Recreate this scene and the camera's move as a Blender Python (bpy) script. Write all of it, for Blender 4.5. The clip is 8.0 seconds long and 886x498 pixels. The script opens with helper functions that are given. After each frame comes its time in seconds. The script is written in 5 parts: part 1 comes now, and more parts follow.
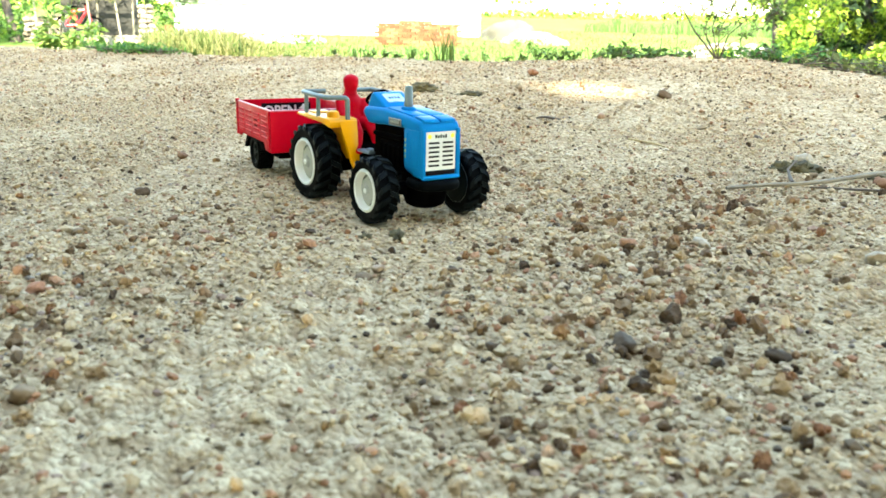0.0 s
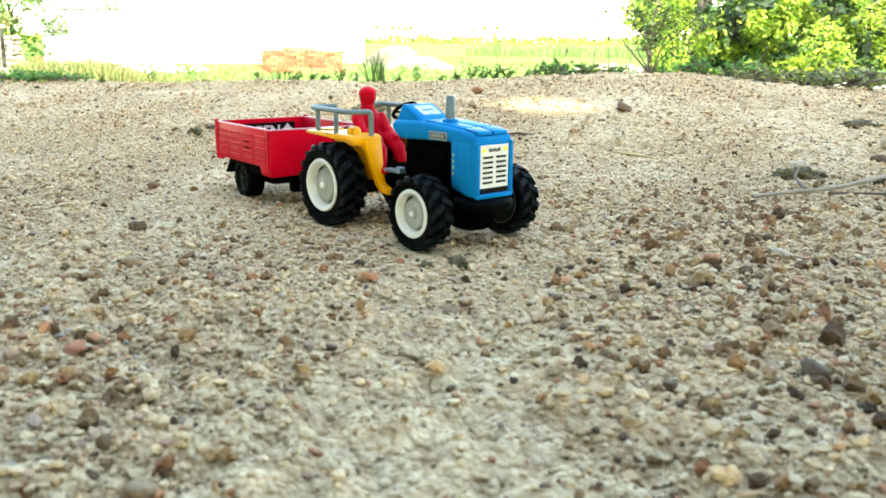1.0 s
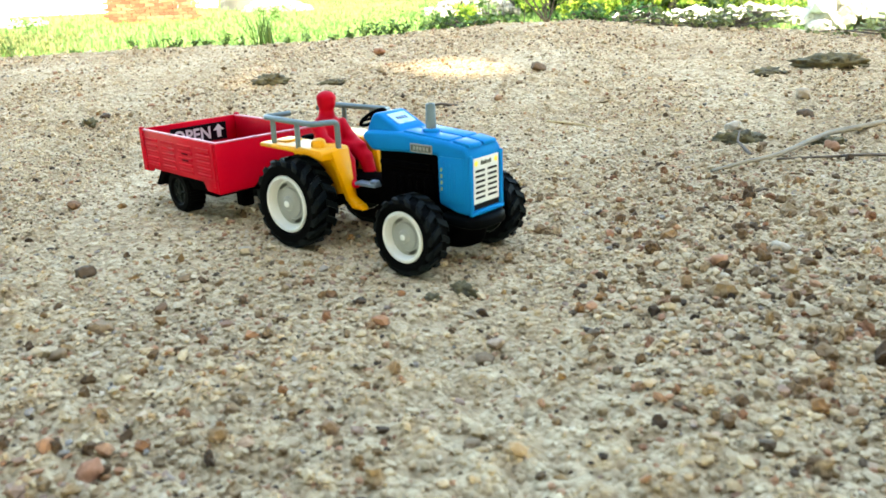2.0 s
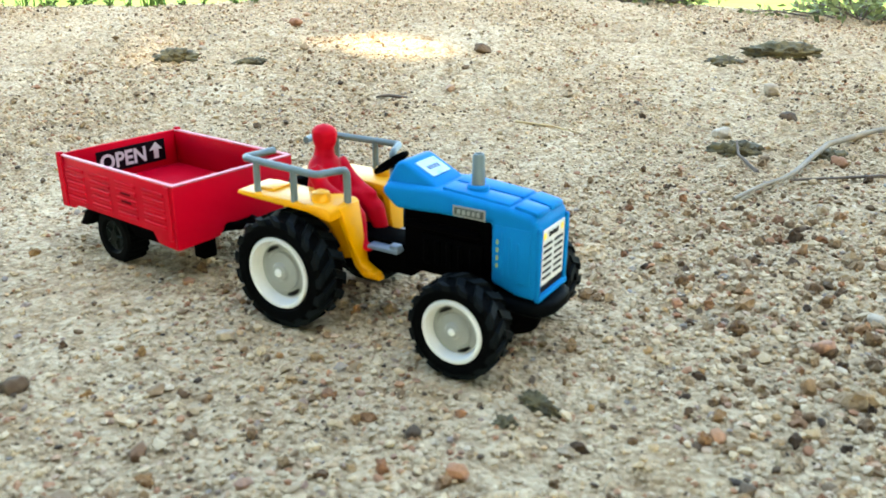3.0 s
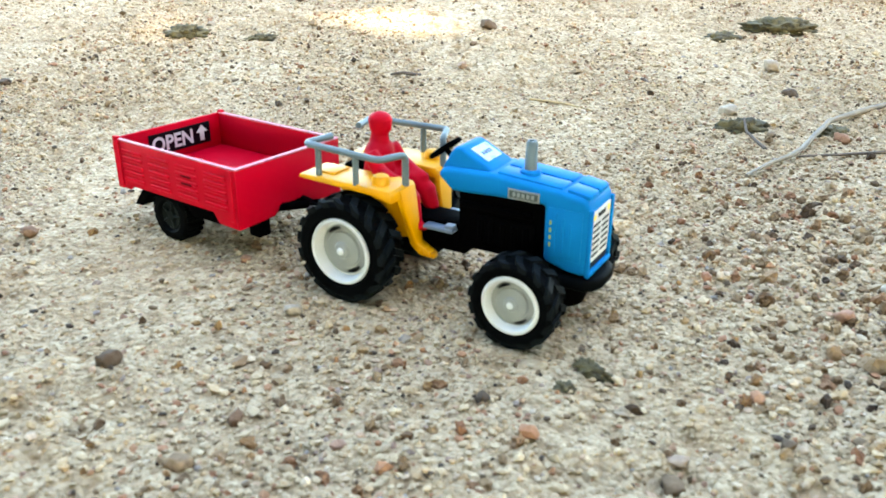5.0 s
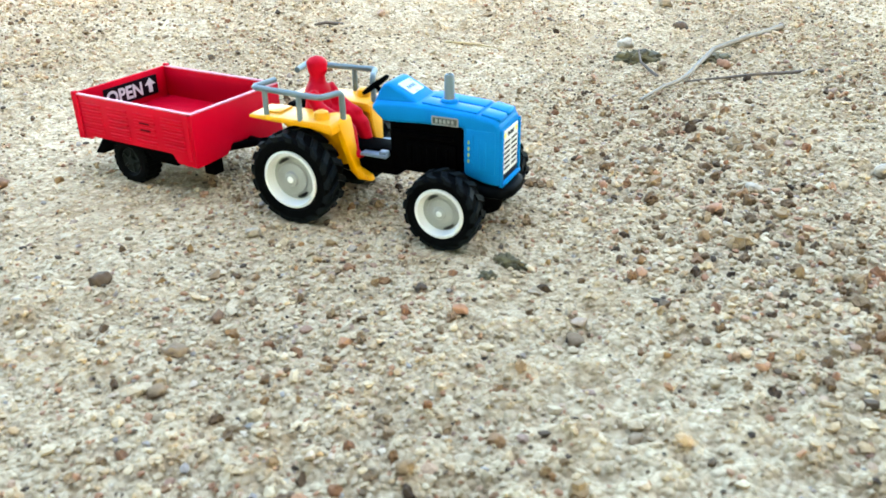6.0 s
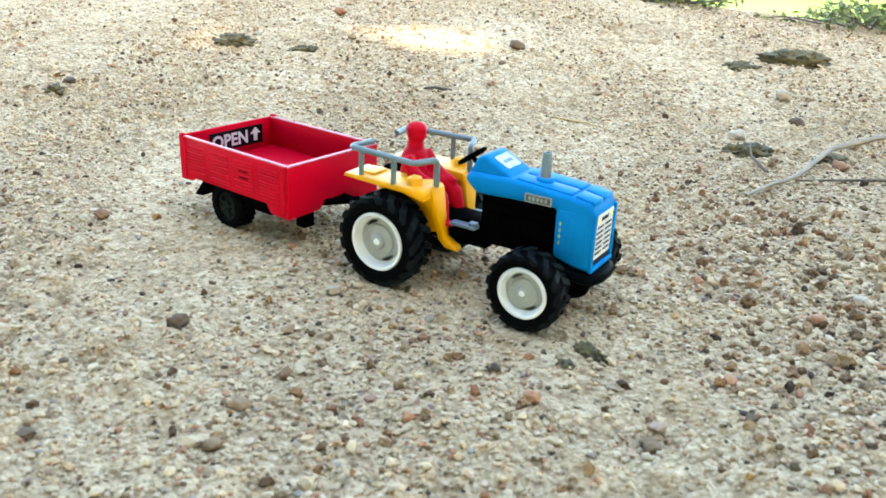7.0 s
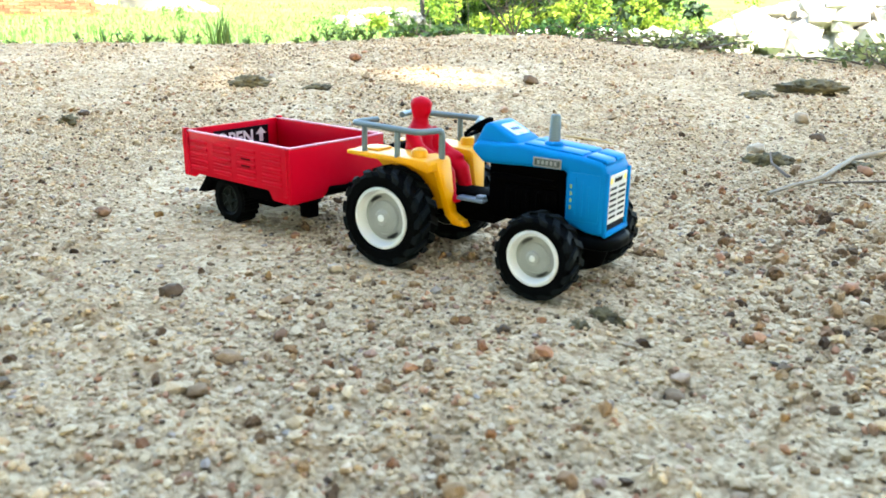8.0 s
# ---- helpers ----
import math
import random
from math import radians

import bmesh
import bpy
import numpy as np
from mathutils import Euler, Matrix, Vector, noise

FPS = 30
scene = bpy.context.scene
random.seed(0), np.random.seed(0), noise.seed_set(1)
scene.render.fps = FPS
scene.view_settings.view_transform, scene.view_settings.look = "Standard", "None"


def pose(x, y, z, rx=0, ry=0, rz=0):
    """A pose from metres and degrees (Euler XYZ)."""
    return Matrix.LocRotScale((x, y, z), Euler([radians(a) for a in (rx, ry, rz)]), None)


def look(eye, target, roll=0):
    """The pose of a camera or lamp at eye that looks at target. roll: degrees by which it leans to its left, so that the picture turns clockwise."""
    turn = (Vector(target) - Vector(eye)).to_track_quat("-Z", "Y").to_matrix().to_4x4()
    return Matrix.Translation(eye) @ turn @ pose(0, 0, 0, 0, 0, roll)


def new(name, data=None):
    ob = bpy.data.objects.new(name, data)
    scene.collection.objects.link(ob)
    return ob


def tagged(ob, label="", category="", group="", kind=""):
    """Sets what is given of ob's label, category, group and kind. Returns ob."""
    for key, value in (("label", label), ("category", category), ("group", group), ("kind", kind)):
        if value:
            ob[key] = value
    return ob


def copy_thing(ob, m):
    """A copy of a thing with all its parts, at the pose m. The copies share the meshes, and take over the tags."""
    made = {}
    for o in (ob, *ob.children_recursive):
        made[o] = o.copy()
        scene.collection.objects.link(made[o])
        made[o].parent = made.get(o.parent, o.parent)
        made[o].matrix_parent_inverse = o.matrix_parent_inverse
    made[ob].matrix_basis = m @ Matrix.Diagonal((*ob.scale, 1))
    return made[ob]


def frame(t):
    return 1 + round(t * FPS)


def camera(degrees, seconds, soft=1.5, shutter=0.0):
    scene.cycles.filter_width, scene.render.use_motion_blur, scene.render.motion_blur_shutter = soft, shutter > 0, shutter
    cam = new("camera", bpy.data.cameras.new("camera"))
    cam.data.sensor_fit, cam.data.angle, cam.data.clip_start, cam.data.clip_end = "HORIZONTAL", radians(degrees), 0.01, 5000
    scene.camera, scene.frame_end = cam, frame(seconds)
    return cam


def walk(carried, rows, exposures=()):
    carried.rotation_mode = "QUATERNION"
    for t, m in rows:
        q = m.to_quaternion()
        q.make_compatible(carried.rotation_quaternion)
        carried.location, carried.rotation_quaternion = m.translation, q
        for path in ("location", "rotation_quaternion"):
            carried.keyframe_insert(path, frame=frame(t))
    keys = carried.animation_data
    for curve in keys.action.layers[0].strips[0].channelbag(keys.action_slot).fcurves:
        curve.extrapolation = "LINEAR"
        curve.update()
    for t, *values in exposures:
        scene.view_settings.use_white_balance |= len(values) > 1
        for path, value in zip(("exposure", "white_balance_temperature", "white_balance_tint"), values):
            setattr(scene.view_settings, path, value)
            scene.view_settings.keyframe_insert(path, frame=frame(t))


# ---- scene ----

# ------------------------------------------------------------ camera and walk
cam = camera(54.7, 8.0, soft=1.6)
# seconds, eye x y z, yaw to the left of +y, pitch, roll
PATH = [
    (0.0, 0.5822, -0.3050, 0.1352, 56.10, -15.36, 1.30),
    (0.5, 0.5823, -0.3038, 0.1354, 56.10, -15.35, 1.30),
    (1.0, 0.4747, -0.3501, 0.1196, 48.62, -13.61, 0.40),
    (1.2, 0.4635, -0.3569, 0.1094, 45.64, -12.26, 0.94),
    (2.3, 0.3402, -0.3633, 0.1831, 37.77, -19.64, -0.76),
    (2.5, 0.2988, -0.3378, 0.1946, 36.95, -19.96, 2.86),
    (3.0, 0.2571, -0.3150, 0.1821, 31.23, -21.11, 0.50),
    (3.5, 0.2624, -0.3235, 0.2419, 30.53, -26.42, -1.29),
    (4.0, 0.2772, -0.3722, 0.1839, 27.94, -20.75, -1.24),
    (4.2, 0.2366, -0.3544, 0.2045, 27.34, -23.59, 1.76),
    (5.3, 0.2408, -0.3564, 0.1946, 30.21, -23.20, 0.32),
    (5.5, 0.2324, -0.3703, 0.1934, 27.27, -24.69, -2.01),
    (6.0, 0.2722, -0.4236, 0.2120, 24.54, -26.56, -0.75),
    (6.5, 0.2854, -0.3968, 0.1591, 31.48, -18.73, 3.07),
    (6.7, 0.2366, -0.4119, 0.1876, 26.39, -20.66, 2.61),
    (7.0, 0.2698, -0.4094, 0.2125, 31.28, -22.40, 2.85),
    (7.5, 0.2617, -0.4099, 0.1762, 33.34, -19.07, 0.27),
    (8.0, 0.2788, -0.4029, 0.1503, 33.13, -17.09, 1.23),
]


def heading(yaw, pitch=0.0):
    a, b = radians(yaw), radians(pitch)
    return Vector((-math.sin(a) * math.cos(b), math.cos(a) * math.cos(b), math.sin(b)))


walk(cam, [(t, look((x, y, z), Vector((x, y, z)) + heading(yaw, pitch), roll)) for t, x, y, z, yaw, pitch, roll in PATH],
     exposures=((0.0, 3.93, 8000, -5), (1.2, 3.9, 8000, -4), (2.5, 3.82, 7700, -1), (3.0, 3.86, 7600, -1), (3.5, 3.88, 7550, -1), (4.0, 4.04, 7450, 0), (5.5, 4.07, 7400, 2), (6.0, 4.2, 7350, 1), (6.5, 4.04, 7350, 1), (7.0, 4.0, 7350, 0), (8.0, 3.99, 7250, 1)))
cam.data.dof.use_dof, cam.data.dof.focus_distance, cam.data.dof.aperture_fstop = True, 0.85, 23.0

# ------------------------------------------------------------ sky and sun
SUN_EL, SUN_AZ = 45.0, (0.86, -0.51)
SUN = Vector((SUN_AZ[0] * math.cos(radians(SUN_EL)), SUN_AZ[1] * math.cos(radians(SUN_EL)), math.sin(radians(SUN_EL)))).normalized()
world = bpy.data.worlds.new("world")
scene.world = world
world.use_nodes = True
sky = world.node_tree.nodes.new("ShaderNodeTexSky")
sky.sky_type, sky.sun_disc = "NISHITA", False
sky.sun_elevation, sky.sun_rotation = radians(SUN_EL), math.atan2(SUN.x, SUN.y)
sky.dust_density = 0.9
back = world.node_tree.nodes["Background"]
back.inputs["Strength"].default_value = 0.15
world.node_tree.links.new(sky.outputs[0], back.inputs["Color"])
sun_data = bpy.data.lights.new("sun", "SUN")
sun_data.energy, sun_data.angle, sun_data.color = 3.0, radians(0.53), (1.0, 0.975, 0.94)
sun = new("sun", sun_data)
sun.matrix_world = look(SUN * 30, (0, 0, 0))


# ------------------------------------------------------------ materials
def mat_new(name):
    m = bpy.data.materials.new(name)
    m.use_nodes = True
    return m, m.node_tree.nodes, m.node_tree.links, m.node_tree.nodes["Principled BSDF"]


def ramp(nodes, stops):
    r = nodes.new("ShaderNodeValToRGB")
    els = r.color_ramp.elements
    while len(els) < len(stops):
        els.new(0.5)
    for e, (p, c) in zip(els, stops):
        e.position, e.color = p, (*c, 1)
    return r


def plain(name, col, rough=0.45, var=0.12, scale=60.0, bump=0.05, metal=0.0, fine=900.0, grime=0.0, spec=0.5, translucent=0.0):
    """A surface with two scales of variation in colour and a fine relief."""
    m, n, l, b = mat_new(name)
    geo = n.new("ShaderNodeNewGeometry")
    coarse, grain = n.new("ShaderNodeTexNoise"), n.new("ShaderNodeTexNoise")
    coarse.inputs["Scale"].default_value, grain.inputs["Scale"].default_value = scale, fine
    coarse.inputs["Detail"].default_value = 5
    for t in (coarse, grain):
        l.new(geo.outputs["Position"], t.inputs["Vector"])
    lo, hi = [c * (1 - var) for c in col], [min(1, c * (1 + var)) for c in col]
    r = ramp(n, [(0.3, lo), (0.7, hi)])
    l.new(coarse.outputs["Fac"], r.inputs["Fac"])
    out = r.outputs["Color"]
    if grime:
        mix = n.new("ShaderNodeMix")
        mix.data_type = "RGBA"
        dust = ramp(n, [(0.52, (0, 0, 0)), (0.72, (grime, grime, grime))])
        l.new(grain.outputs["Fac"], dust.inputs["Fac"])
        l.new(dust.outputs["Color"], mix.inputs["Factor"])
        l.new(out, mix.inputs["A"])
        mix.inputs["B"].default_value = (0.36, 0.31, 0.25, 1)
        out = mix.outputs["Result"]
    l.new(out, b.inputs["Base Color"])
    rr = ramp(n, [(0.3, (rough * 0.8,) * 3), (0.7, (min(1, rough * 1.2),) * 3)])
    l.new(coarse.outputs["Fac"], rr.inputs["Fac"])
    l.new(rr.outputs["Color"], b.inputs["Roughness"])
    b.inputs["Metallic"].default_value = metal
    b.inputs["Specular IOR Level"].default_value = spec
    if bump:
        bp = n.new("ShaderNodeBump")
        bp.inputs["Strength"].default_value, bp.inputs["Distance"].default_value = bump, 0.5 / fine
        l.new(grain.outputs["Fac"], bp.inputs["Height"])
        l.new(bp.outputs["Normal"], b.inputs["Normal"])
    if translucent:
        tr, ms = n.new("ShaderNodeBsdfTranslucent"), n.new("ShaderNodeMixShader")
        l.new(out, tr.inputs["Color"])
        ms.inputs[0].default_value = translucent
        l.new(b.outputs[0], ms.inputs[1])
        l.new(tr.outputs[0], ms.inputs[2])
        l.new(ms.outputs[0], n["Material Output"].inputs["Surface"])
    return m


def island(name, stops, rough=0.8, bump_scale=500.0, bump=0.3, by="Random Per Island", translucent=0.0):
    """Pieces that each take a colour of their own from a range."""
    m, n, l, b = mat_new(name)
    geo = n.new("ShaderNodeNewGeometry")
    r = ramp(n, stops)
    r.color_ramp.interpolation = "LINEAR"
    if by == "object":
        info = n.new("ShaderNodeObjectInfo")
        l.new(info.outputs["Random"], r.inputs["Fac"])
    else:
        l.new(geo.outputs["Random Per Island"], r.inputs["Fac"])
    noise_t = n.new("ShaderNodeTexNoise")
    noise_t.inputs["Scale"].default_value, noise_t.inputs["Detail"].default_value = bump_scale, 4
    l.new(geo.outputs["Position"], noise_t.inputs["Vector"])
    mul = n.new("ShaderNodeMix")
    mul.data_type, mul.blend_type = "RGBA", "MULTIPLY"
    mul.inputs["Factor"].default_value = 0.7
    shade = ramp(n, [(0.25, (0.72, 0.68, 0.62)), (0.7, (1.12, 1.10, 1.06))])
    l.new(noise_t.outputs["Fac"], shade.inputs["Fac"])
    l.new(r.outputs["Color"], mul.inputs["A"])
    l.new(shade.outputs["Color"], mul.inputs["B"])
    l.new(mul.outputs["Result"], b.inputs["Base Color"])
    b.inputs["Roughness"].default_value = rough
    b.inputs["Specular IOR Level"].default_value = 0.3
    if bump:
        bp = n.new("ShaderNodeBump")
        bp.inputs["Strength"].default_value, bp.inputs["Distance"].default_value = bump, 0.6 / bump_scale
        l.new(noise_t.outputs["Fac"], bp.inputs["Height"])
        l.new(bp.outputs["Normal"], b.inputs["Normal"])
    if translucent:
        tr, ms = n.new("ShaderNodeBsdfTranslucent"), n.new("ShaderNodeMixShader")
        l.new(mul.outputs["Result"], tr.inputs["Color"])
        ms.inputs[0].default_value = translucent
        l.new(b.outputs[0], ms.inputs[1])
        l.new(tr.outputs[0], ms.inputs[2])
        l.new(ms.outputs[0], n["Material Output"].inputs["Surface"])
    return m


PEBBLE_STOPS = [(0.0, (0.0372, 0.024, 0.0151)), (0.06, (0.1594, 0.1, 0.0501)), (0.13, (0.3295, 0.2469, 0.1559)), (0.30, (0.4038, 0.3028, 0.1824)), (0.48, (0.3561, 0.2649, 0.1654)), (0.66, (0.4464, 0.3449, 0.2173)),
                (0.78, (0.3613, 0.2249, 0.1087)), (0.85, (0.457, 0.3699, 0.2646)), (0.92, (0.3082, 0.1549, 0.0803)), (0.96, (0.2444, 0.11, 0.0567)), (1.0, (0.2232, 0.1999, 0.1748))]
LUMP_STOPS = [(0.0, (0.0477, 0.0271, 0.0134)), (0.14, (0.1364, 0.0766, 0.0372)), (0.36, (0.2592, 0.162, 0.0843)), (0.62, (0.3683, 0.2474, 0.1364)), (0.76, (0.2319, 0.0942, 0.0422)), (0.88, (0.3001, 0.1708, 0.0645)), (1.0, (0.3819, 0.2886, 0.1934))]
M_LUMP = island("earth_lumps", LUMP_STOPS, 0.92, 500, 0.6)
M_CLODLET = island("dark_earth_clods", [(p, tuple(0.66 * c for c in col)) for p, col in LUMP_STOPS], 0.95, 450, 0.8)
M_PEBBLE = island("gravel_grains", PEBBLE_STOPS, 0.85, 700, 0.35)
M_STONE = island("loose_stone", [(0.0, (0.0371, 0.0226, 0.0123)), (0.3, (0.0965, 0.0583, 0.0308)), (0.55, (0.2003, 0.1303, 0.0739)), (0.75, (0.3413, 0.2881, 0.2218)), (0.9, (0.2671, 0.1166, 0.0616)), (1.0, (0.1336, 0.0755, 0.04))],
                 0.85, 350, 0.6, by="object")
M_BLUE = plain("blue_plastic", (0.0, 0.126, 0.335), 0.34, 0.08, 40, 0.04, spec=0.015)
M_RED = plain("red_plastic", (0.385, 0.0002, 0.0115), 0.45, 0.08, 40, 0.05, spec=0.05)
M_REDWORN = plain("worn_red_edge", (0.43, 0.13, 0.155), 0.6, 0.35, 300, 0.1)
M_VENT = plain("shaded_red_slit", (0.0504, 0.0007, 0.0022), 0.7, 0.1, 60, 0.0, spec=0.02)
M_DRIVER = plain("matt_red_plastic", (0.335, 0.0004, 0.0095), 0.5, 0.08, 60, 0.06, spec=0.05)
M_YELLOW = plain("yellow_plastic", (0.5616, 0.2448, 0.0022), 0.42, 0.08, 40, 0.05, spec=0.25)
M_GREYP = plain("grey_blue_plastic", (0.095, 0.128, 0.138), 0.45, 0.08, 60, 0.05, spec=0.2)
M_BLACK = plain("black_plastic", (0.0006, 0.0006, 0.0007), 0.6, 0.25, 60, 0.06, grime=0.0, spec=0.004)
M_TYRE = plain("tyre_rubber", (0.0009, 0.0012, 0.0014), 0.55, 0.25, 80, 0.10, grime=0.001, spec=0.012)
# lugs bluer and paler than the tyre: painted sky sheen, plus faint dust
M_TREAD = plain("dusty_sheen_tread", (0.0022, 0.0036, 0.0043), 0.55, 0.3, 120, 0.10, grime=0.003, spec=0.04)
M_RIM = plain("white_wheel_plastic", (0.47, 0.485, 0.485), 0.45, 0.06, 60, 0.04, grime=0.04, spec=0.3)
M_DISC = plain("grey_wheel_plastic", (0.1998, 0.2109, 0.2035), 0.45, 0.10, 80, 0.05, grime=0.06, spec=0.3)
M_SLOT = plain("slot_grey", (0.055, 0.06, 0.058), 0.6, 0.15, 80, 0.05)
M_DARKHUB = plain("dark_hub_plastic", (0.0045, 0.0065, 0.006), 0.5, 0.2, 90, 0.1, spec=0.03)
M_STICK_W = plain("white_sticker", (0.525, 0.525, 0.51), 0.35, 0.05, 100, 0.0)
M_STICK_K = plain("black_sticker", (0.004, 0.004, 0.005), 0.35, 0.1, 100, 0.0, spec=0.05)
M_STICK_Y = plain("yellow_sticker", (0.80, 0.60, 0.05), 0.35, 0.05, 100, 0.0)
M_COWLSTICK = plain("pale_blue_sticker", (0.24, 0.39, 0.52), 0.3, 0.1, 200, 0.0)
M_COWLINK = plain("blue_print", (0.008, 0.03, 0.09), 0.35, 0.1, 200, 0.0)
M_BADGE = plain("dark_badge", (0.022, 0.032, 0.028), 0.35, 0.1, 200, 0.0)
M_DECAL = plain("worn_olive_print", (0.22, 0.26, 0.06), 0.5, 0.3, 300, 0.0)
M_BUMPER = plain("slate_bumper_plastic", (0.0012, 0.0017, 0.0021), 0.5, 0.2, 80, 0.05, spec=0.012)
M_PEDAL = plain("slate_plastic", (0.085, 0.12, 0.17), 0.4, 0.1, 80, 0.05)


def mat_gravel_bed():
    """Sandy ground: packed fine grit in small cells over broad pale and brown patches."""
    m, n, l, b = mat_new("gravel_bed")
    geo = n.new("ShaderNodeNewGeometry")
    vor, vor2, big, mid = n.new("ShaderNodeTexVoronoi"), n.new("ShaderNodeTexVoronoi"), n.new("ShaderNodeTexNoise"), n.new("ShaderNodeTexNoise")
    vor.inputs["Scale"].default_value, vor2.inputs["Scale"].default_value = 360, 170
    big.inputs["Scale"].default_value, mid.inputs["Scale"].default_value = 5.0, 45
    big.inputs["Detail"].default_value = mid.inputs["Detail"].default_value = 6
    for t in (vor, vor2, big, mid):
        l.new(geo.outputs["Position"], t.inputs["Vector"])
    sep = n.new("ShaderNodeSeparateColor")
    l.new(vor.outputs["Color"], sep.inputs["Color"])
    grit = ramp(n, [(0.0, (0.1557, 0.0942, 0.051)), (0.12, (0.3564, 0.2513, 0.1402)), (0.5, (0.4472, 0.333, 0.2005)), (0.8, (0.486, 0.3771, 0.2388)), (0.93, (0.35, 0.2074, 0.1018)), (1.0, (0.2721, 0.2137, 0.1529))])
    l.new(sep.outputs["Red"], grit.inputs["Fac"])
    broad = ramp(n, [(0.36, (0.3564, 0.2513, 0.1464)), (0.52, (0.4537, 0.333, 0.2005)), (0.64, (0.5055, 0.3896, 0.2484))])
    l.new(big.outputs["Fac"], broad.inputs["Fac"])
    soil = n.new("ShaderNodeMix")
    soil.data_type = "RGBA"
    drift = n.new("ShaderNodeAttribute")
    drift.attribute_name = "drift"
    soil.inputs["B"].default_value = (0.427, 0.313, 0.190, 1)
    l.new(drift.outputs["Fac"], soil.inputs["Factor"])
    l.new(broad.outputs["Color"], soil.inputs["A"])
    mix = n.new("ShaderNodeMix")
    mix.data_type = "RGBA"
    mix.inputs["Factor"].default_value = 0.62
    l.new(grit.outputs["Color"], mix.inputs["A"])
    l.new(soil.outputs["Result"], mix.inputs["B"])
    mul = n.new("ShaderNodeMix")
    mul.data_type, mul.blend_type = "RGBA", "MULTIPLY"
    mul.inputs["Factor"].default_value = 0.6
    dark = ramp(n, [(0.34, (0.55, 0.44, 0.31)), (0.50, (1, 1, 1))])
    l.new(mid.outputs["Fac"], dark.inputs["Fac"])
    l.new(mix.outputs["Result"], mul.inputs["A"])
    l.new(dark.outputs["Color"], mul.inputs["B"])
    # hollows between the grains coloured darker, as painted crevice shade
    crevice_shade = n.new("ShaderNodeMix")
    crevice_shade.data_type, crevice_shade.blend_type = "RGBA", "MULTIPLY"
    crevice_shade.inputs["Factor"].default_value = 0.45
    gap = ramp(n, [(0.40, (1, 1, 1)), (0.78, (0.36, 0.27, 0.18))])
    l.new(vor2.outputs["Distance"], gap.inputs["Fac"])
    l.new(mul.outputs["Result"], crevice_shade.inputs["A"])
    l.new(gap.outputs["Color"], crevice_shade.inputs["B"])
    l.new(crevice_shade.outputs["Result"], b.inputs["Base Color"])
    b.inputs["Roughness"].default_value = 0.95
    b.inputs["Specular IOR Level"].default_value = 0.2
    add = n.new("ShaderNodeMath")
    l.new(vor.outputs["Distance"], add.inputs[0])
    l.new(vor2.outputs["Distance"], add.inputs[1])
    rough = n.new("ShaderNodeMath")
    rough.operation, rough.inputs[1].default_value = "MULTIPLY_ADD", 1.6
    l.new(mid.outputs["Fac"], rough.inputs[0])
    l.new(add.outputs[0], rough.inputs[2])
    bp = n.new("ShaderNodeBump")
    bp.invert = True
    bp.inputs["Strength"].default_value, bp.inputs["Distance"].default_value = 1.0, 0.0024
    l.new(rough.outputs[0], bp.inputs["Height"])
    l.new(bp.outputs["Normal"], b.inputs["Normal"])
    return m


M_BED = mat_gravel_bed()
M_FIELD = plain("meadow_soil", (0.0967, 0.1451, 0.0387), 0.95, 0.35, 0.6, 0.3, fine=14, spec=0.0)
M_BLADE = island("grass_blades", [(0.0, (0.0532, 0.1161, 0.0193)), (0.5, (0.0919, 0.1596, 0.0387)), (1.0, (0.1451, 0.1983, 0.0677))], 0.6, 30, 0, translucent=0.4)
M_DRYGRASS = island("dry_grass_blades", [(0.0, (0.029, 0.058, 0.0097)), (0.35, (0.0822, 0.1064, 0.0242)), (0.7, (0.1451, 0.1354, 0.0435)), (1.0, (0.2031, 0.1741, 0.087))], 0.7, 30, 0, translucent=0.35)
M_WEED = island("weed_leaves", [(0.0, (0.035, 0.075, 0.015)), (0.5, (0.07, 0.13, 0.025)), (1.0, (0.16, 0.20, 0.045))], 0.55, 200, 0, translucent=0.35)
M_LEAF = island("bush_leaves", [(0.0, (0.0258, 0.059, 0.0089)), (0.3, (0.1327, 0.2286, 0.0258)), (1.0, (0.3833, 0.457, 0.0737))], 0.5, 60, 0, translucent=0.5)
M_TREELEAF = island("tree_leaves", [(0.0, (0.0109, 0.0328, 0.0066)), (0.4, (0.0437, 0.1092, 0.0164)), (1.0, (0.1529, 0.2402, 0.0437))], 0.45, 60, 0, translucent=0.4)
# near-black leaf colour that stands for the shade deep in a crown
M_GAPSHADELEAF = island("shade_dark_leaves", [(0.0, (0.008, 0.016, 0.006)), (0.6, (0.018, 0.04, 0.012)), (1.0, (0.05, 0.09, 0.02))], 0.6, 60, 0, translucent=0.1)
M_SHRUB = island("dull_shrub_leaves", [(0.0, (0.06, 0.07, 0.025)), (0.5, (0.13, 0.15, 0.045)), (1.0, (0.26, 0.26, 0.10))], 0.6, 200, 0, translucent=0.3)
M_MAT = island("green_mat_leaves", [(0.0, (0.0312, 0.0874, 0.0187)), (0.5, (0.0686, 0.1747, 0.0312)), (1.0, (0.1498, 0.2621, 0.0562))], 0.6, 200, 0, translucent=0.4)
M_TWIG = plain("dry_twig_bark", (0.075, 0.052, 0.036), 0.85, 0.35, 120, 0.5, fine=700)
M_BARK = plain("tree_bark", (0.040, 0.031, 0.024), 0.9, 0.35, 8, 0.7, fine=60)
M_POLE = plain("weathered_pole", (0.168, 0.14, 0.105), 0.85, 0.25, 6, 0.4, fine=60)
M_WHITEWASH = plain("whitewashed_plaster", (0.80, 0.80, 0.77), 0.85, 0.05, 1.2, 0.2, fine=25)
